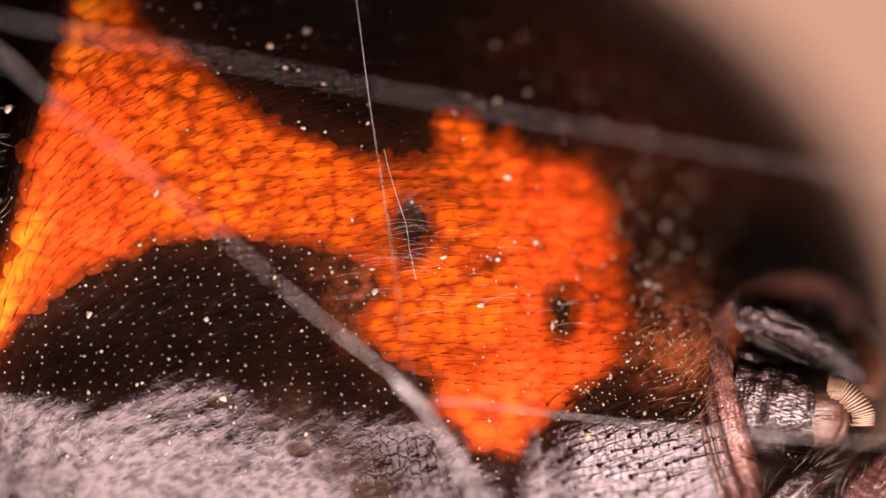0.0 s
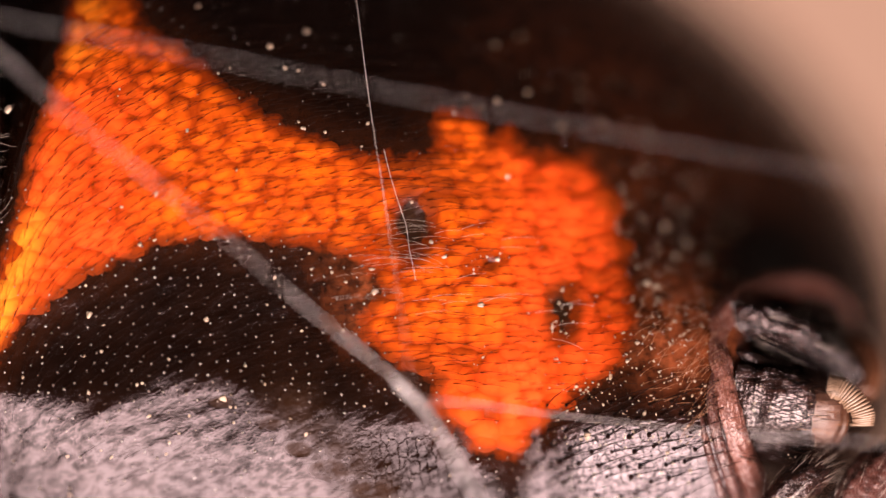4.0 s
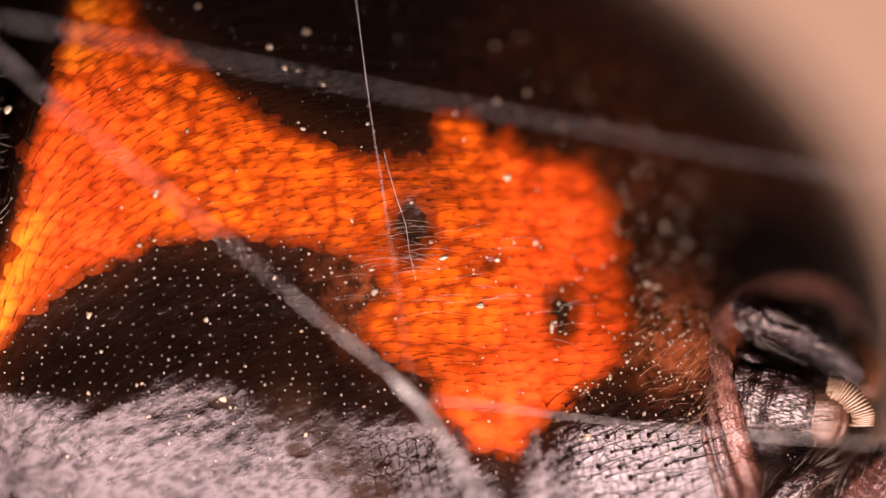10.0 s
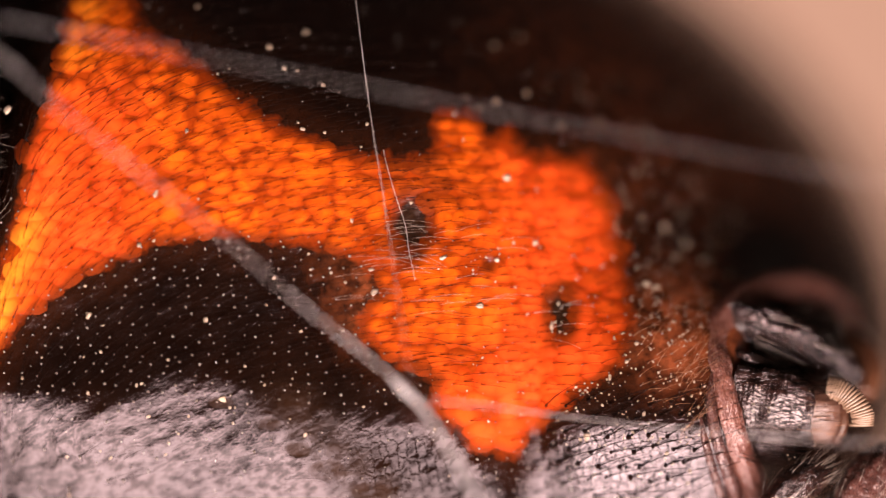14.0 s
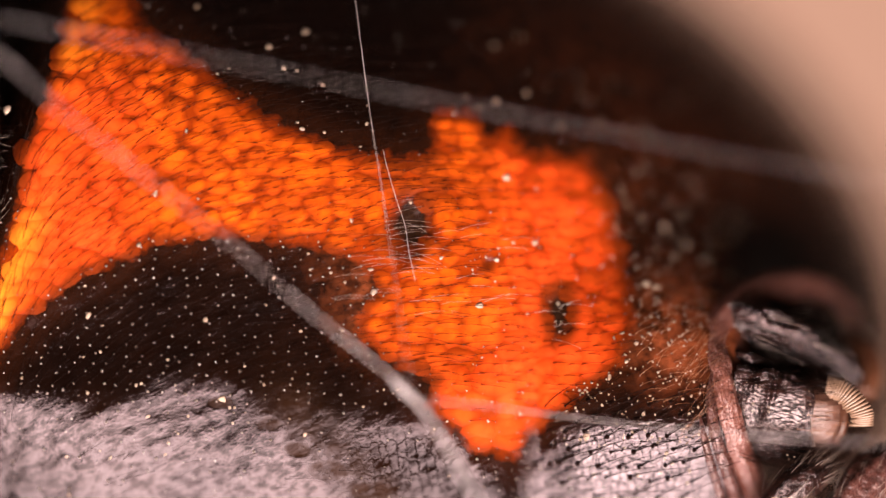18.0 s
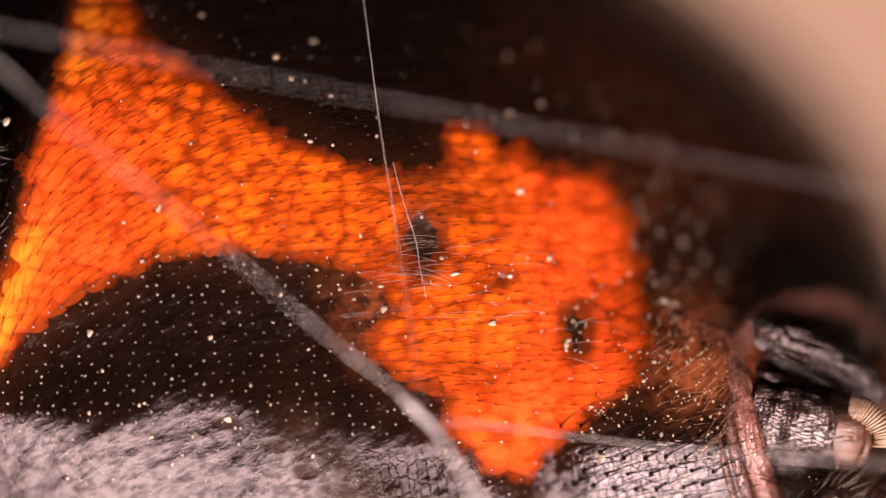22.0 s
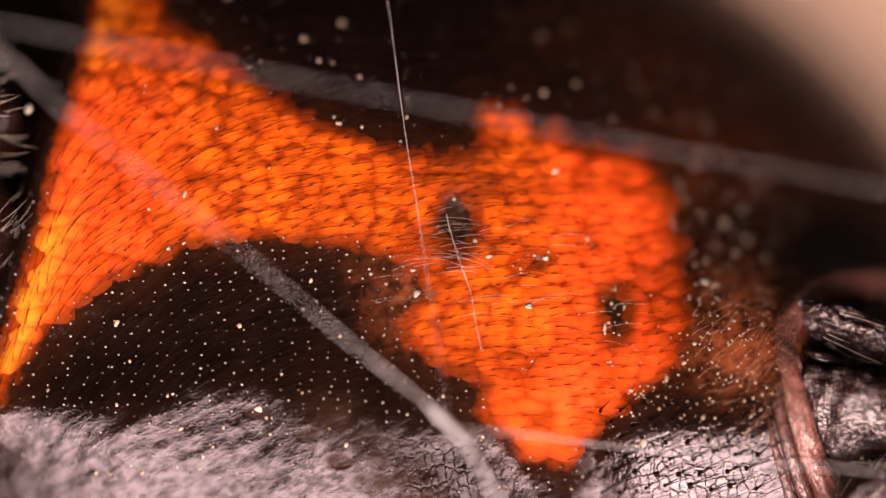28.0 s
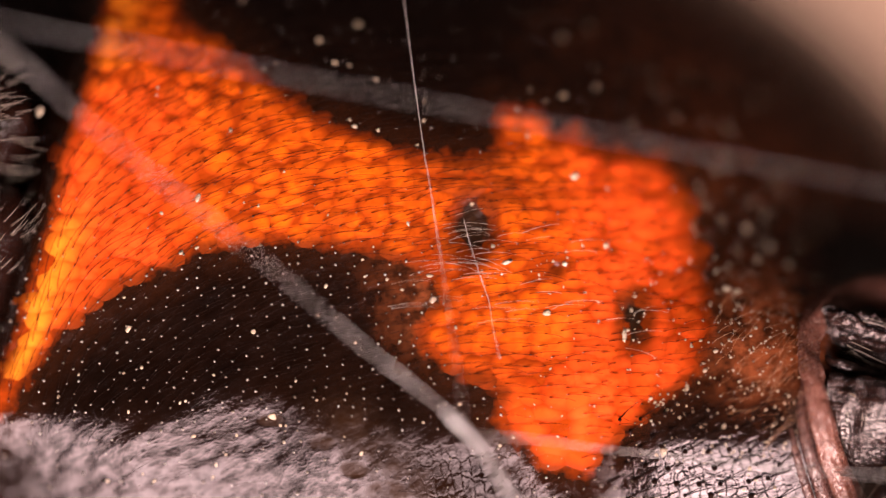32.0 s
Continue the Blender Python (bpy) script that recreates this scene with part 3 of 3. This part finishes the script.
def tube_hairs(path, radii, count, length, thick, lean=0.5, front=True, span=(0.1, 0.9)):
    """Hairs that stand on a lathed form and lean towards its tip."""
    out = []
    p, r = np.asarray(path, float), np.asarray(radii, float)
    t = np.gradient(p, axis=0)
    t /= np.linalg.norm(t, axis=1, keepdims=True)
    while len(out) < count:
        i = int(rng.uniform(*span) * (len(p) - 1))
        n = rng.normal(size=3)
        n -= t[i] * n.dot(t[i])
        n /= np.linalg.norm(n)
        if front and n[1] > 0.2:
            continue
        L = length * PX * rng.uniform(0.6, 1.2)
        u = np.linspace(0, 1, 6)[:, None]
        sway = rng.normal(0, 0.10, 3)
        h = p[i] + n * r[i] * 0.97 + (t[i] + sway) * u * L + n * L * lean * (u - 0.55 * u * u)
        out.append(tube(h, thick * PX * np.linspace(1, 0.2, 6), 4))
    return out


def tube_crumbs(path, radii, count, size):
    """Crumbs of dust on the near side of a lathed form."""
    out = []
    p, r = np.asarray(path, float), np.asarray(radii, float)
    t = np.gradient(p, axis=0)
    t /= np.linalg.norm(t, axis=1, keepdims=True)
    while len(out) < count:
        i = int(rng.uniform(0.05, 0.9) * (len(p) - 1))
        n = rng.normal(size=3)
        n -= t[i] * n.dot(t[i])
        n /= np.linalg.norm(n)
        if n[1] < -0.3:
            out.append(bead(p[i] + n * r[i], n, size * PX * 0.5 * rng.uniform(0.5, 1.3)))
    return out


def build_spinnerets():
    lin = np.linspace
    group = []
    # the fold of skin round the group, with thinner folds beside it
    for pts, lift, r, label in (
            ([(1318, 925), (1292, 850), (1270, 780), (1258, 710), (1262, 660)], 0.008, (0.036, 0.036, 0.028, 0.010), "narrow glossy brown skin fold"),
            ([(1292, 925), (1268, 850), (1250, 785), (1240, 735)], 0.002, (0.024, 0.024, 0.020, 0.006), "narrow glossy brown skin fold")):
        way = spline([(*q, 0) for q in pts], 130)
        path = skin(way[:, 0], way[:, 1], lift)[0]
        v, f = lathe(path, np.interp(lin(0, 1, 130), [0, 0.3, 0.7, 1], r), 44, 0.75, 0.03, 0.015, 0.11)
        group.append(part("skin_fold", mesh_of("skin_fold", v, f, FOLD), spider, label))
    path = spline([at(*q) for q in ((1362, 930, 0.36), (1334, 860, 0.23), (1306, 790, 0.11), (1288, 715, 0.02), (1276, 655, 0.03), (1266, 605, 0.12), (1286, 552, 0.22),
                                    (1345, 513, 0.39), (1420, 504, 0.58), (1475, 522, 0.72), (1512, 562, 0.95))], 220)
    v, f = lathe(path, np.interp(lin(0, 1, 220), [0, 0.2, 0.35, 0.55, 0.75, 1], (0.075, 0.070, 0.058, 0.070, 0.075, 0.02)), 44, 0.7, 0.05, 0.012, 0.15)
    group.append(part("skin_fold", mesh_of("skin_fold", v, f, RED_FOLD), spider, "glossy reddish-brown ring of skin round the spinnerets"))
    path = spline([at(*q) for q in ((1286, 618, 0.16), (1318, 632, 0.10), (1352, 643, 0.12), (1385, 648, 0.20))], 40)
    v, f = lathe(path, np.interp(lin(0, 1, 40), [0, 0.5, 1], (0.02, 0.034, 0.015)), 28, 0.9, 0.05, 0.02, 0.2, 0.3)
    group.append(part("skin_fold", mesh_of("skin_fold", v, f, HORN), spider, "short dark glossy fold between the spinnerets"))
    # lower, nearer spinneret: a wrinkled stump with a rounded tip
    low_p = spline([at(1300, 734, 0.20), at(1345, 737, 0.17), at(1385, 740, 0.135), at(1420, 742, 0.125), at(1444, 742, 0.14)], 60)
    low_r = np.interp(lin(0, 1, 60), [0, 0.35, 0.75, 0.94, 1], [0.27, 0.25, 0.215, 0.165, 0.02])
    v, f = lathe(low_p, low_r, 72, 0.45, 0.03, 0.014, 0.07, 0.50)
    low = part("spinneret", mesh_of("spinneret", v, f, HORN), spider, "dark cone-shaped spinneret with wrinkled silvery skin")
    tip_p = spline([at(1372, 738, 0.20), at(1408, 738, 0.165), at(1440, 739, 0.155), at(1468, 740, 0.17), at(1484, 740, 0.22)], 40)
    v, f = lathe(tip_p, 0.158 * np.sqrt(np.clip(1 - ((lin(0, 1, 40) - 0.52) / 0.485) ** 2, 0.01, 1)), 64, 0.7, 0.02, 0.008, 0.06, 0.36)
    part("tip", mesh_of("tip", v, f, TIP), low, "tan rounded tip")
    v, f = joined(tube_hairs(low_p, low_r, 150, 66, 0.55, 0.22))
    part("hair", mesh_of("hair", v, f, HAIR), low, "", "stuff")
    v, f = joined(tube_hairs(tip_p, np.full(40, 0.12), 26, 40, 0.4, 0.2, True, (0.3, 0.9)))
    part("fringe", mesh_of("fringe", v, f, GOLD_HAIR), low, "short golden hairs round the tip", "stuff")
    path = spline([at(*q) for q in ((1470, 688, 0.14), (1486, 704, 0.11), (1494, 730, 0.10), (1492, 758, 0.11), (1478, 782, 0.16))], 30)
    v, f = lathe(path, np.interp(lin(0, 1, 30), [0, 0.5, 1], (0.015, 0.026, 0.02)), 20, 0.9, 0.04, 0.02, 0.08)
    part("rim", mesh_of("rim", v, f, AMBER), low, "amber translucent collar round the tip")
    v, f = joined(tube_crumbs(low_p, low_r, 30, 2.6))
    part("dust", mesh_of("dust", v, f, DUST), low, "", "stuff")
    group.append(low)
    # upper spinneret, behind it: a ridge with a broken sheen
    up_p = spline([at(1286, 556, 0.22), at(1345, 582, 0.21), at(1420, 618, 0.25), at(1485, 660, 0.32), at(1518, 690, 0.38)], 70)
    up_r = np.interp(lin(0, 1, 70), [0, 0.12, 0.45, 0.8, 0.96, 1], [0.06, 0.105, 0.115, 0.100, 0.07, 0.02])
    v, f = lathe(up_p, up_r, 72, 0.55, 0.06, 0.03, 0.34, 0.40)
    up = part("spinneret", mesh_of("spinneret", v, f, RIDGE_HORN), spider, "dark spinneret with a broken silvery sheen along it")
    rim_p = spline([at(1470, 590, 0.66), at(1515, 612, 0.54), at(1535, 655, 0.44), at(1530, 700, 0.36)], 24)
    v, f = lathe(rim_p, np.interp(lin(0, 1, 24), [0, 0.5, 1], [0.08, 0.10, 0.06]), 24, 1.0, 0.05, 0.02, 0.1)
    part("rim", mesh_of("rim", v, f, AMBER), up, "brown translucent edge")
    v, f = joined(tube_hairs(up_p, up_r, 26, 60, 0.45, 0.25, True, (0.15, 0.7)))
    part("hair", mesh_of("hair", v, f, PALE_HAIR), up, "long pale hairs", "stuff")
    group.append(up)
    # the dark hollow from which they rise
    base_p = spline([at(1290, 630, 0.92), at(1370, 640, 0.78), at(1450, 650, 0.70), at(1510, 670, 0.7)], 30)
    base_r = np.interp(lin(0, 1, 30), [0, 0.5, 1], [0.36, 0.40, 0.20])
    v, f = lathe(base_p, base_r, 32, 1.0, 0.05, 0.03)
    root = part("spinneret_base", mesh_of("spinneret_base", v, f, PLATE), spider, "dark wrinkled skin between the spinnerets")
    v, f = joined(tube_hairs(base_p, base_r, 60, 55, 0.36, 0.9, True, (0.1, 0.95)))
    part("hair", mesh_of("hair", v, f, PALE_HAIR), root, "thin pale hairs", "stuff")
    v, f = joined(tube_crumbs(base_p, base_r, 90, 4.5))
    part("dust", mesh_of("dust", v, f, DUST), root, "", "stuff")
    group.append(root)
    # the hollow over the lower spinneret, with pale hairs and crumbs
    pit_p = spline([at(1296, 668, 0.40), at(1350, 676, 0.34), at(1410, 682, 0.32), at(1450, 686, 0.36)], 30)
    pit_r = np.interp(lin(0, 1, 30), [0, 0.5, 1], [0.13, 0.15, 0.06])
    v, f = lathe(pit_p, pit_r, 32, 1.0, 0.06, 0.03, 0.12)
    pit = part("fold_wall", mesh_of("fold_wall", v, f, PLATE), spider, "dark hairy hollow over a spinneret")
    v, f = joined(tube_hairs(pit_p, pit_r, 44, 62, 0.40, 0.5, True, (0.1, 0.9)))
    part("hair", mesh_of("hair", v, f, PALE_HAIR), pit, "thin pale hairs", "stuff")
    v, f = joined(tube_crumbs(pit_p, pit_r, 60, 4.0))
    part("dust", mesh_of("dust", v, f, DUST), pit, "", "stuff")
    group.append(pit)
    # the comb of spigots between the two
    arc = spline([at(1470, 664, 0.08), at(1498, 672, 0.05), at(1526, 696, 0.02), at(1547, 728, 0.02), at(1546, 752, 0.04)], 22)
    hub = at(1452, 752, 0.06)
    for k in range(22):
        w = hub - arc[k]
        w *= 0.118 * rng.uniform(0.9, 1.1) / np.linalg.norm(w)
        h = lin(0, 1, 6)[:, None]
        path = arc[k] + h * w + np.array([0, -0.03, 0]) * h * (1 - h) * 2
        v, f = tube(path, 0.0105 * np.array([0.55, 0.85, 1, 0.95, 0.85, 0.7]), 6)
        part("spigot", mesh_of("spigot", v, f, SPIGOT), low)
    # the small pair below, with a fringe of pale hairs
    for pts, r, label in (([(1345, 940, 0.10), (1390, 880, 0.04), (1438, 842, 0.08), (1474, 826, 0.20)], (0.10, 0.10, 0.03), "small dark spinneret with a silvery sheen"),
                          ([(1490, 940, 0.18), (1530, 870, 0.16), (1566, 826, 0.22), (1600, 800, 0.38)], (0.15, 0.13, 0.06), "small reddish-brown spinneret")):
        path = spline([at(*q) for q in pts], 40)
        rr = np.interp(lin(0, 1, 40), [0, 0.6, 1], r)
        v, f = lathe(path, rr, 40, 1.0, 0.05, 0.03, 0.14, 0.3)
        small = part("spinneret", mesh_of("spinneret", v, f, HORN if r[0] < 0.12 else FOLD), spider, label)
        v, f = joined(tube_hairs(path, rr, 40, 50, 0.34, 0.4))
        part("hair", mesh_of("hair", v, f, PALE_HAIR), small, "", "stuff")
        group.append(small)
    return group


spinneret_group = build_spinnerets()


# dust on the skin
def flake(px, py, size, stretch=1.0, turn=0.0):
    """A crumb of dust: a lumpy pebble lying on the skin."""
    b, n = skin(px, py, size * PX * 0.14)
    t = np.cross(n, [0, 0, 1.0])
    t /= np.linalg.norm(t)
    s = np.cross(n, t)
    c, d = math.cos(turn), math.sin(turn)
    t, s = (c * t + d * s) * stretch, -d * t + c * s
    rows = []
    for lat, r in ((-0.5, 0.8), (0.1, 1.0), (0.6, 0.6)):
        for k in range(6):
            a = k * math.pi / 3 + lat
            w = rng.uniform(0.7, 1.25) * r * size * PX / 2
            rows.append(b + t * math.cos(a) * w + s * math.sin(a) * w + n * lat * size * PX * 0.16)
    f = [(i + 6 * k, (i + 1) % 6 + 6 * k, (i + 1) % 6 + 6 * k + 6, i + 6 * k + 6) for k in (0, 1) for i in range(6)]
    f += [tuple(range(5, -1, -1)), tuple(range(12, 18))]
    return np.array(rows), f


# the plate in front of the furrow
def build_front():
    path = spline([at(-386, 400, 0.9), at(-258, 305, 0.52), at(-158, 240, 0.38), at(-70, 205, 0.20), at(-8, 192, 0.06)], 40)
    r = np.interp(np.linspace(0, 1, 40), [0, 0.5, 0.85, 1], [0.5, 0.45, 0.26, 0.03])
    v, f = lathe(path, r, 48, 1.0, 0.04, 0.008)
    plate = part("genital_plate", mesh_of("genital_plate", v, f, PLATE), spider, "glossy black hairy plate in front of the belly furrow")
    v, f = joined(tube_hairs(path, r, 110, 62, 0.42, 0.4, True, (0.55, 0.98)))
    part("hair", mesh_of("hair", v, f, PALE_HAIR), plate, "pale curved hairs", "stuff")
    low = spline([at(-340, 560, 0.80), at(-200, 480, 0.40), at(-100, 400, 0.20), at(-30, 320, 0.07)], 30)
    r = np.interp(np.linspace(0, 1, 30), [0, 0.6, 0.9, 1], [0.45, 0.40, 0.2, 0.03])
    v, f = lathe(low, r, 40, 1.0, 0.04, 0.01)
    plate = part("lung_cover", mesh_of("lung_cover", v, f, PLATE), spider, "dark hairy cover of the lung in front of the furrow")
    v, f = joined(tube_hairs(low, r, 60, 50, 0.38, 0.35, True, (0.4, 0.97)))
    part("hair", mesh_of("hair", v, f, PALE_HAIR), plate, "pale curved hairs", "stuff")
    v, f = flake(40, 300, 13, 1.5, 1.2)
    v = v - v.mean(axis=0) + at(14, 194, 0.06)
    part("dust_flake", mesh_of("dust_flake", v, f, DUST), abdomen, "pale beige crumb of dust")


build_front()


def build_dust():
    spots = [(276, 342, 9, 2.0, 1.3), (378, 357, 8, 1.8, 0.2), (352, 352, 5, 1, 0), (663, 517, 11, 1.2, 1.2), (850, 541, 12, 1.4, 0.2), (977, 578, 8, 3.2, 1.6),
             (1040, 772, 13, 1.2, 0.5), (247, 433, 9, 1.1, 0), (158, 558, 9, 1.6, 1.2), (365, 566, 10, 1.0, 0), (395, 706, 12, 1.2, 0), (898, 314, 12, 1.3, 0.2),
             (763, 430, 10, 1, 0), (787, 456, 7, 3.4, 0.25), (745, 470, 8, 1.3, 0), (657, 478, 6, 2, 0), (948, 430, 10, 1.2, 0), (909, 430, 9, 1.1, 0),
             (1146, 503, 12, 1.5, 0), (1163, 508, 11, 1.2, 0), (1165, 531, 8, 1, 0), (1195, 455, 9, 1, 0), (1245, 462, 10, 1.2, 1.2), (1177, 402, 10, 1.2, 0.4),
             (1290, 488, 13, 1.2, 0), (1205, 380, 8, 1, 0), (542, 57, 13, 1.1, 0), (478, 84, 11, 1, 0), (350, 12, 8, 1, 0), (933, 165, 9, 1, 0),
             (880, 180, 11, 1, 0), (875, 82, 10, 1, 0), (920, 65, 8, 1, 0), (1215, 432, 10, 1, 0), (575, 235, 7, 1, 0), (537, 228, 8, 1.3, 0),
             (880, 460, 9, 1, 0), (1020, 685, 7, 1.2, 0), (895, 700, 6, 1, 0), (1110, 640, 8, 1, 0), (1128, 608, 7, 1.2, 0), (1150, 590, 6, 1, 0), (1080, 665, 6, 1, 0)]
    for px, py, size, stretch, turn in spots:
        v, f = flake(px, py, size, stretch, turn)
        part("dust_flake", mesh_of("dust_flake", v, f, DUST), abdomen, "pale beige crumb of dust")
    crumbs = []
    for _ in range(420):
        px, py = rng.uniform(40, 1240), rng.uniform(120, 880)
        if px > 1000 or rng.random() < 0.35:
            crumbs.append(flake(px, py, rng.uniform(3, 6.5), rng.uniform(1, 1.6), rng.uniform(0, 3)))
    for _ in range(330):
        px, py = rng.uniform(985, 1275), rng.uniform(440, 790)
        crumbs.append(flake(px, py, 1.5 + 3.6 * rng.random() ** 1.5, rng.uniform(1, 1.6), rng.uniform(0, 3)))
    for _ in range(130):
        crumbs.append(flake(rng.uniform(790, 1080), rng.uniform(420, 720), rng.uniform(1.8, 4.6), rng.uniform(1, 1.8), rng.uniform(0, 3)))
    for _ in range(80):
        crumbs.append(flake(rng.uniform(1085, 1330), rng.uniform(290, 520), rng.uniform(2, 5), rng.uniform(1, 1.5), rng.uniform(0, 3)))
    v, f = joined(crumbs)
    part("dust", mesh_of("dust", v, f, DUST), spider, "fine pale dust", "stuff")


build_dust()

p = spline(skin(np.array([676, 684, 697, 709, 721, 734]), np.array([268, 302, 352, 402, 450, 498]), 0.06)[0], 40)
v, f = tube(p, 0.42 * PX * (1 + 0.25 * rng.uniform(-1, 1, 40)), 6)
silk_end = part("silk_end", mesh_of("silk_end", v, f, SILK), spider, "end of a fine silk thread stuck to the belly")


# ---- silk ----
def strand(name, pts, width, label, n=90, beads=0):
    """A strand of silk through places of the drawing grid (x, y, depth in millimetres): twisted fibres with a few beads of glue."""
    p = spline([at(*q) for q in pts], n)
    t = np.arange(n)
    ob = new(name)
    ob.location = (p[n // 2] * U).tolist()
    tagged(ob, label, "silk strand", "silk strands before the belly")
    swell = np.interp(t / n, [0, 0.13, 0.2, 0.4, 0.5, 0.65, 0.75, 1], [0.72, 0.72, 0.34, 0.38, 0.75, 1.0, 1.25, 1.15]) if width > 3 else 1.0
    for k in range(2 if width > 2.2 else 1):
        a = t * 0.33 + k * math.pi
        off = width * PX * 0.22 * np.stack([0.3 * np.cos(a), np.sin(a), np.cos(a)], -1) * (width > 2.2)
        r = width * PX * (0.32 if width > 2.2 else 0.5) * (1 + (0.18 if width > 2.2 else 0.2) * rng.uniform(-1, 1, n)) * swell
        v, f = tube(p + off - p[n // 2], r, 7)
        part("fibre", mesh_of("fibre", v, f, SILK), ob)
    for _ in range(beads):
        i = int(rng.uniform(0.05, 0.95) * n)
        path = p[i] - p[n // 2] + np.linspace(-1, 1, 7)[:, None] * (p[i + 1] - p[i]) / np.linalg.norm(p[i + 1] - p[i]) * width * PX * 0.7
        v, f = tube(path, width * PX * 0.62 * np.array([0.1, 0.6, 0.9, 1, 0.9, 0.6, 0.1]), 8)
        part("glue_bead", mesh_of("glue_bead", v, f, SILK), ob)
    return ob


strand("silk_strand", [(-160, -30, -0.72), (5, 100, -0.70), (110, 195, -0.68), (400, 425, -0.62), (560, 560, -0.55), (700, 672, -0.46), (765, 745, -0.5), (860, 910, -0.7), (930, 1060, -0.8)], 4.0,
       "thick grey silk strand slanting before the belly", 120, 7)
knot = spline([at(690, 664, -0.45), at(715, 688, -0.46), at(745, 718, -0.48), at(775, 760, -0.5), at(805, 816, -0.53), at(836, 872, -0.58), at(870, 935, -0.68)], 60)
v, f = tube(knot, PX * np.interp(np.linspace(0, 1, 60), [0, 0.06, 0.14, 0.25, 0.4, 0.7, 1], [0.6, 4.2, 6.6, 5.2, 3.6, 4.0, 3.4]) * (1 + 0.10 * np.sin(np.arange(60) * 0.9)), 12)
tagged(new("silk_knot", mesh_of("silk_knot", v, f, KNOT)), "whitish knot of silk with a tail where strands meet", "silk knot")
strand("silk_strand", [(735, 708, -0.46), (840, 716, -0.36), (960, 732, -0.28), (1120, 750, -0.26), (1300, 768, -0.36), (1620, 790, -0.6)], 1.8,
       "thin grey silk strand branching off a thick one", 90, 2)
strand("silk_strand", [(-160, 5, -0.80), (60, 45, -0.78), (330, 95, -0.76), (700, 165, -0.73), (1100, 240, -0.73), (1400, 295, -0.77), (1750, 362, -0.80)], 1.15,
       "grey silk strand stretched across the belly", 120, 6)
strand("silk_thread", [(612, -120, 0.12), (630, 0, 0.06), (648, 140, 0.0), (662, 240, -0.06), (672, 300, -0.08), (684, 380, -0.11), (697, 470, -0.20), (712, 570, -0.34), (722, 640, -0.44), (728, 700, -0.50)], 0.95,
       "fine silk thread hanging before the belly", 110, 9)


def motions():
    """The spider rests, twitches at 23 to 25 s and settles; the pigment layer under its skin creeps to and fro."""
    def spider_pose(dx, dy, dz, rx, ry, rz):
        return pose((PIVOT[0] + dx) * U, (PIVOT[1] + dy) * U, (PIVOT[2] + dz) * U, rx, ry, rz)
    still = spider_pose(0, 0, 0, 0, 0, 0)
    walk(spider, [
        (0.0, still), (19.0, still), (22.6, still),
        (23.1, spider_pose(0.005, 0.000, -0.001, -0.23, -0.03, -0.19)),
        (23.5, spider_pose(0.021, 0.000, -0.005, -0.91, -0.13, -0.75)),
        (24.0, spider_pose(0.054, -0.000, 0.021, -2.00, -0.72, -1.40)),
        (24.5, spider_pose(0.081, -0.001, 0.060, -1.89, -1.15, -1.90)),
        (25.0, spider_pose(0.089, -0.001, 0.057, -1.68, -1.14, -2.05)),
        (25.5, spider_pose(0.091, -0.001, 0.053, -1.74, -1.09, -2.13)),
        (28.0, spider_pose(0.100, -0.001, 0.042, -1.99, -0.98, -2.05)),
        (30.0, spider_pose(0.103, -0.001, 0.035, -1.98, -0.94, -2.20)),
        (32.0, spider_pose(0.107, -0.000, 0.035, -1.90, -0.82, -2.30)),
    ])
    rest = [-c * U for c in PIVOT]
    pull = [(0.0, 0.0), (22.8, 0.0), (24.0, 0.7), (25.0, 1.0), (32.0, 1.0)]
    for ob in spinneret_group:
        walk(ob, [(t, pose(rest[0] + 0.030 * U * d, rest[1], rest[2])) for t, d in pull])
    walk(silk_end, [(t, pose(rest[0] + 0.11 * U * d, rest[1] - 0.02 * U * d, rest[2] - 0.36 * U * d)) for t, d in pull])
    creep = [(0, -1.5), (1.5, -0.5), (3.5, 2), (5.5, 3), (7, 2), (9, 0), (11, -1.5), (12, -3.5), (13, -2), (14.5, -1.5), (16.5, -4), (18, -3.5), (19.5, -2.5), (22, 0), (25, 1), (28, 2), (30, 1), (32, 0)]
    walk(pigment, [(t, pose(rest[0] + d * PX * U, rest[1] - abs(d) * 0.0006 * U, rest[2] - 0.2 * d * PX * U)) for t, d in creep])


motions()
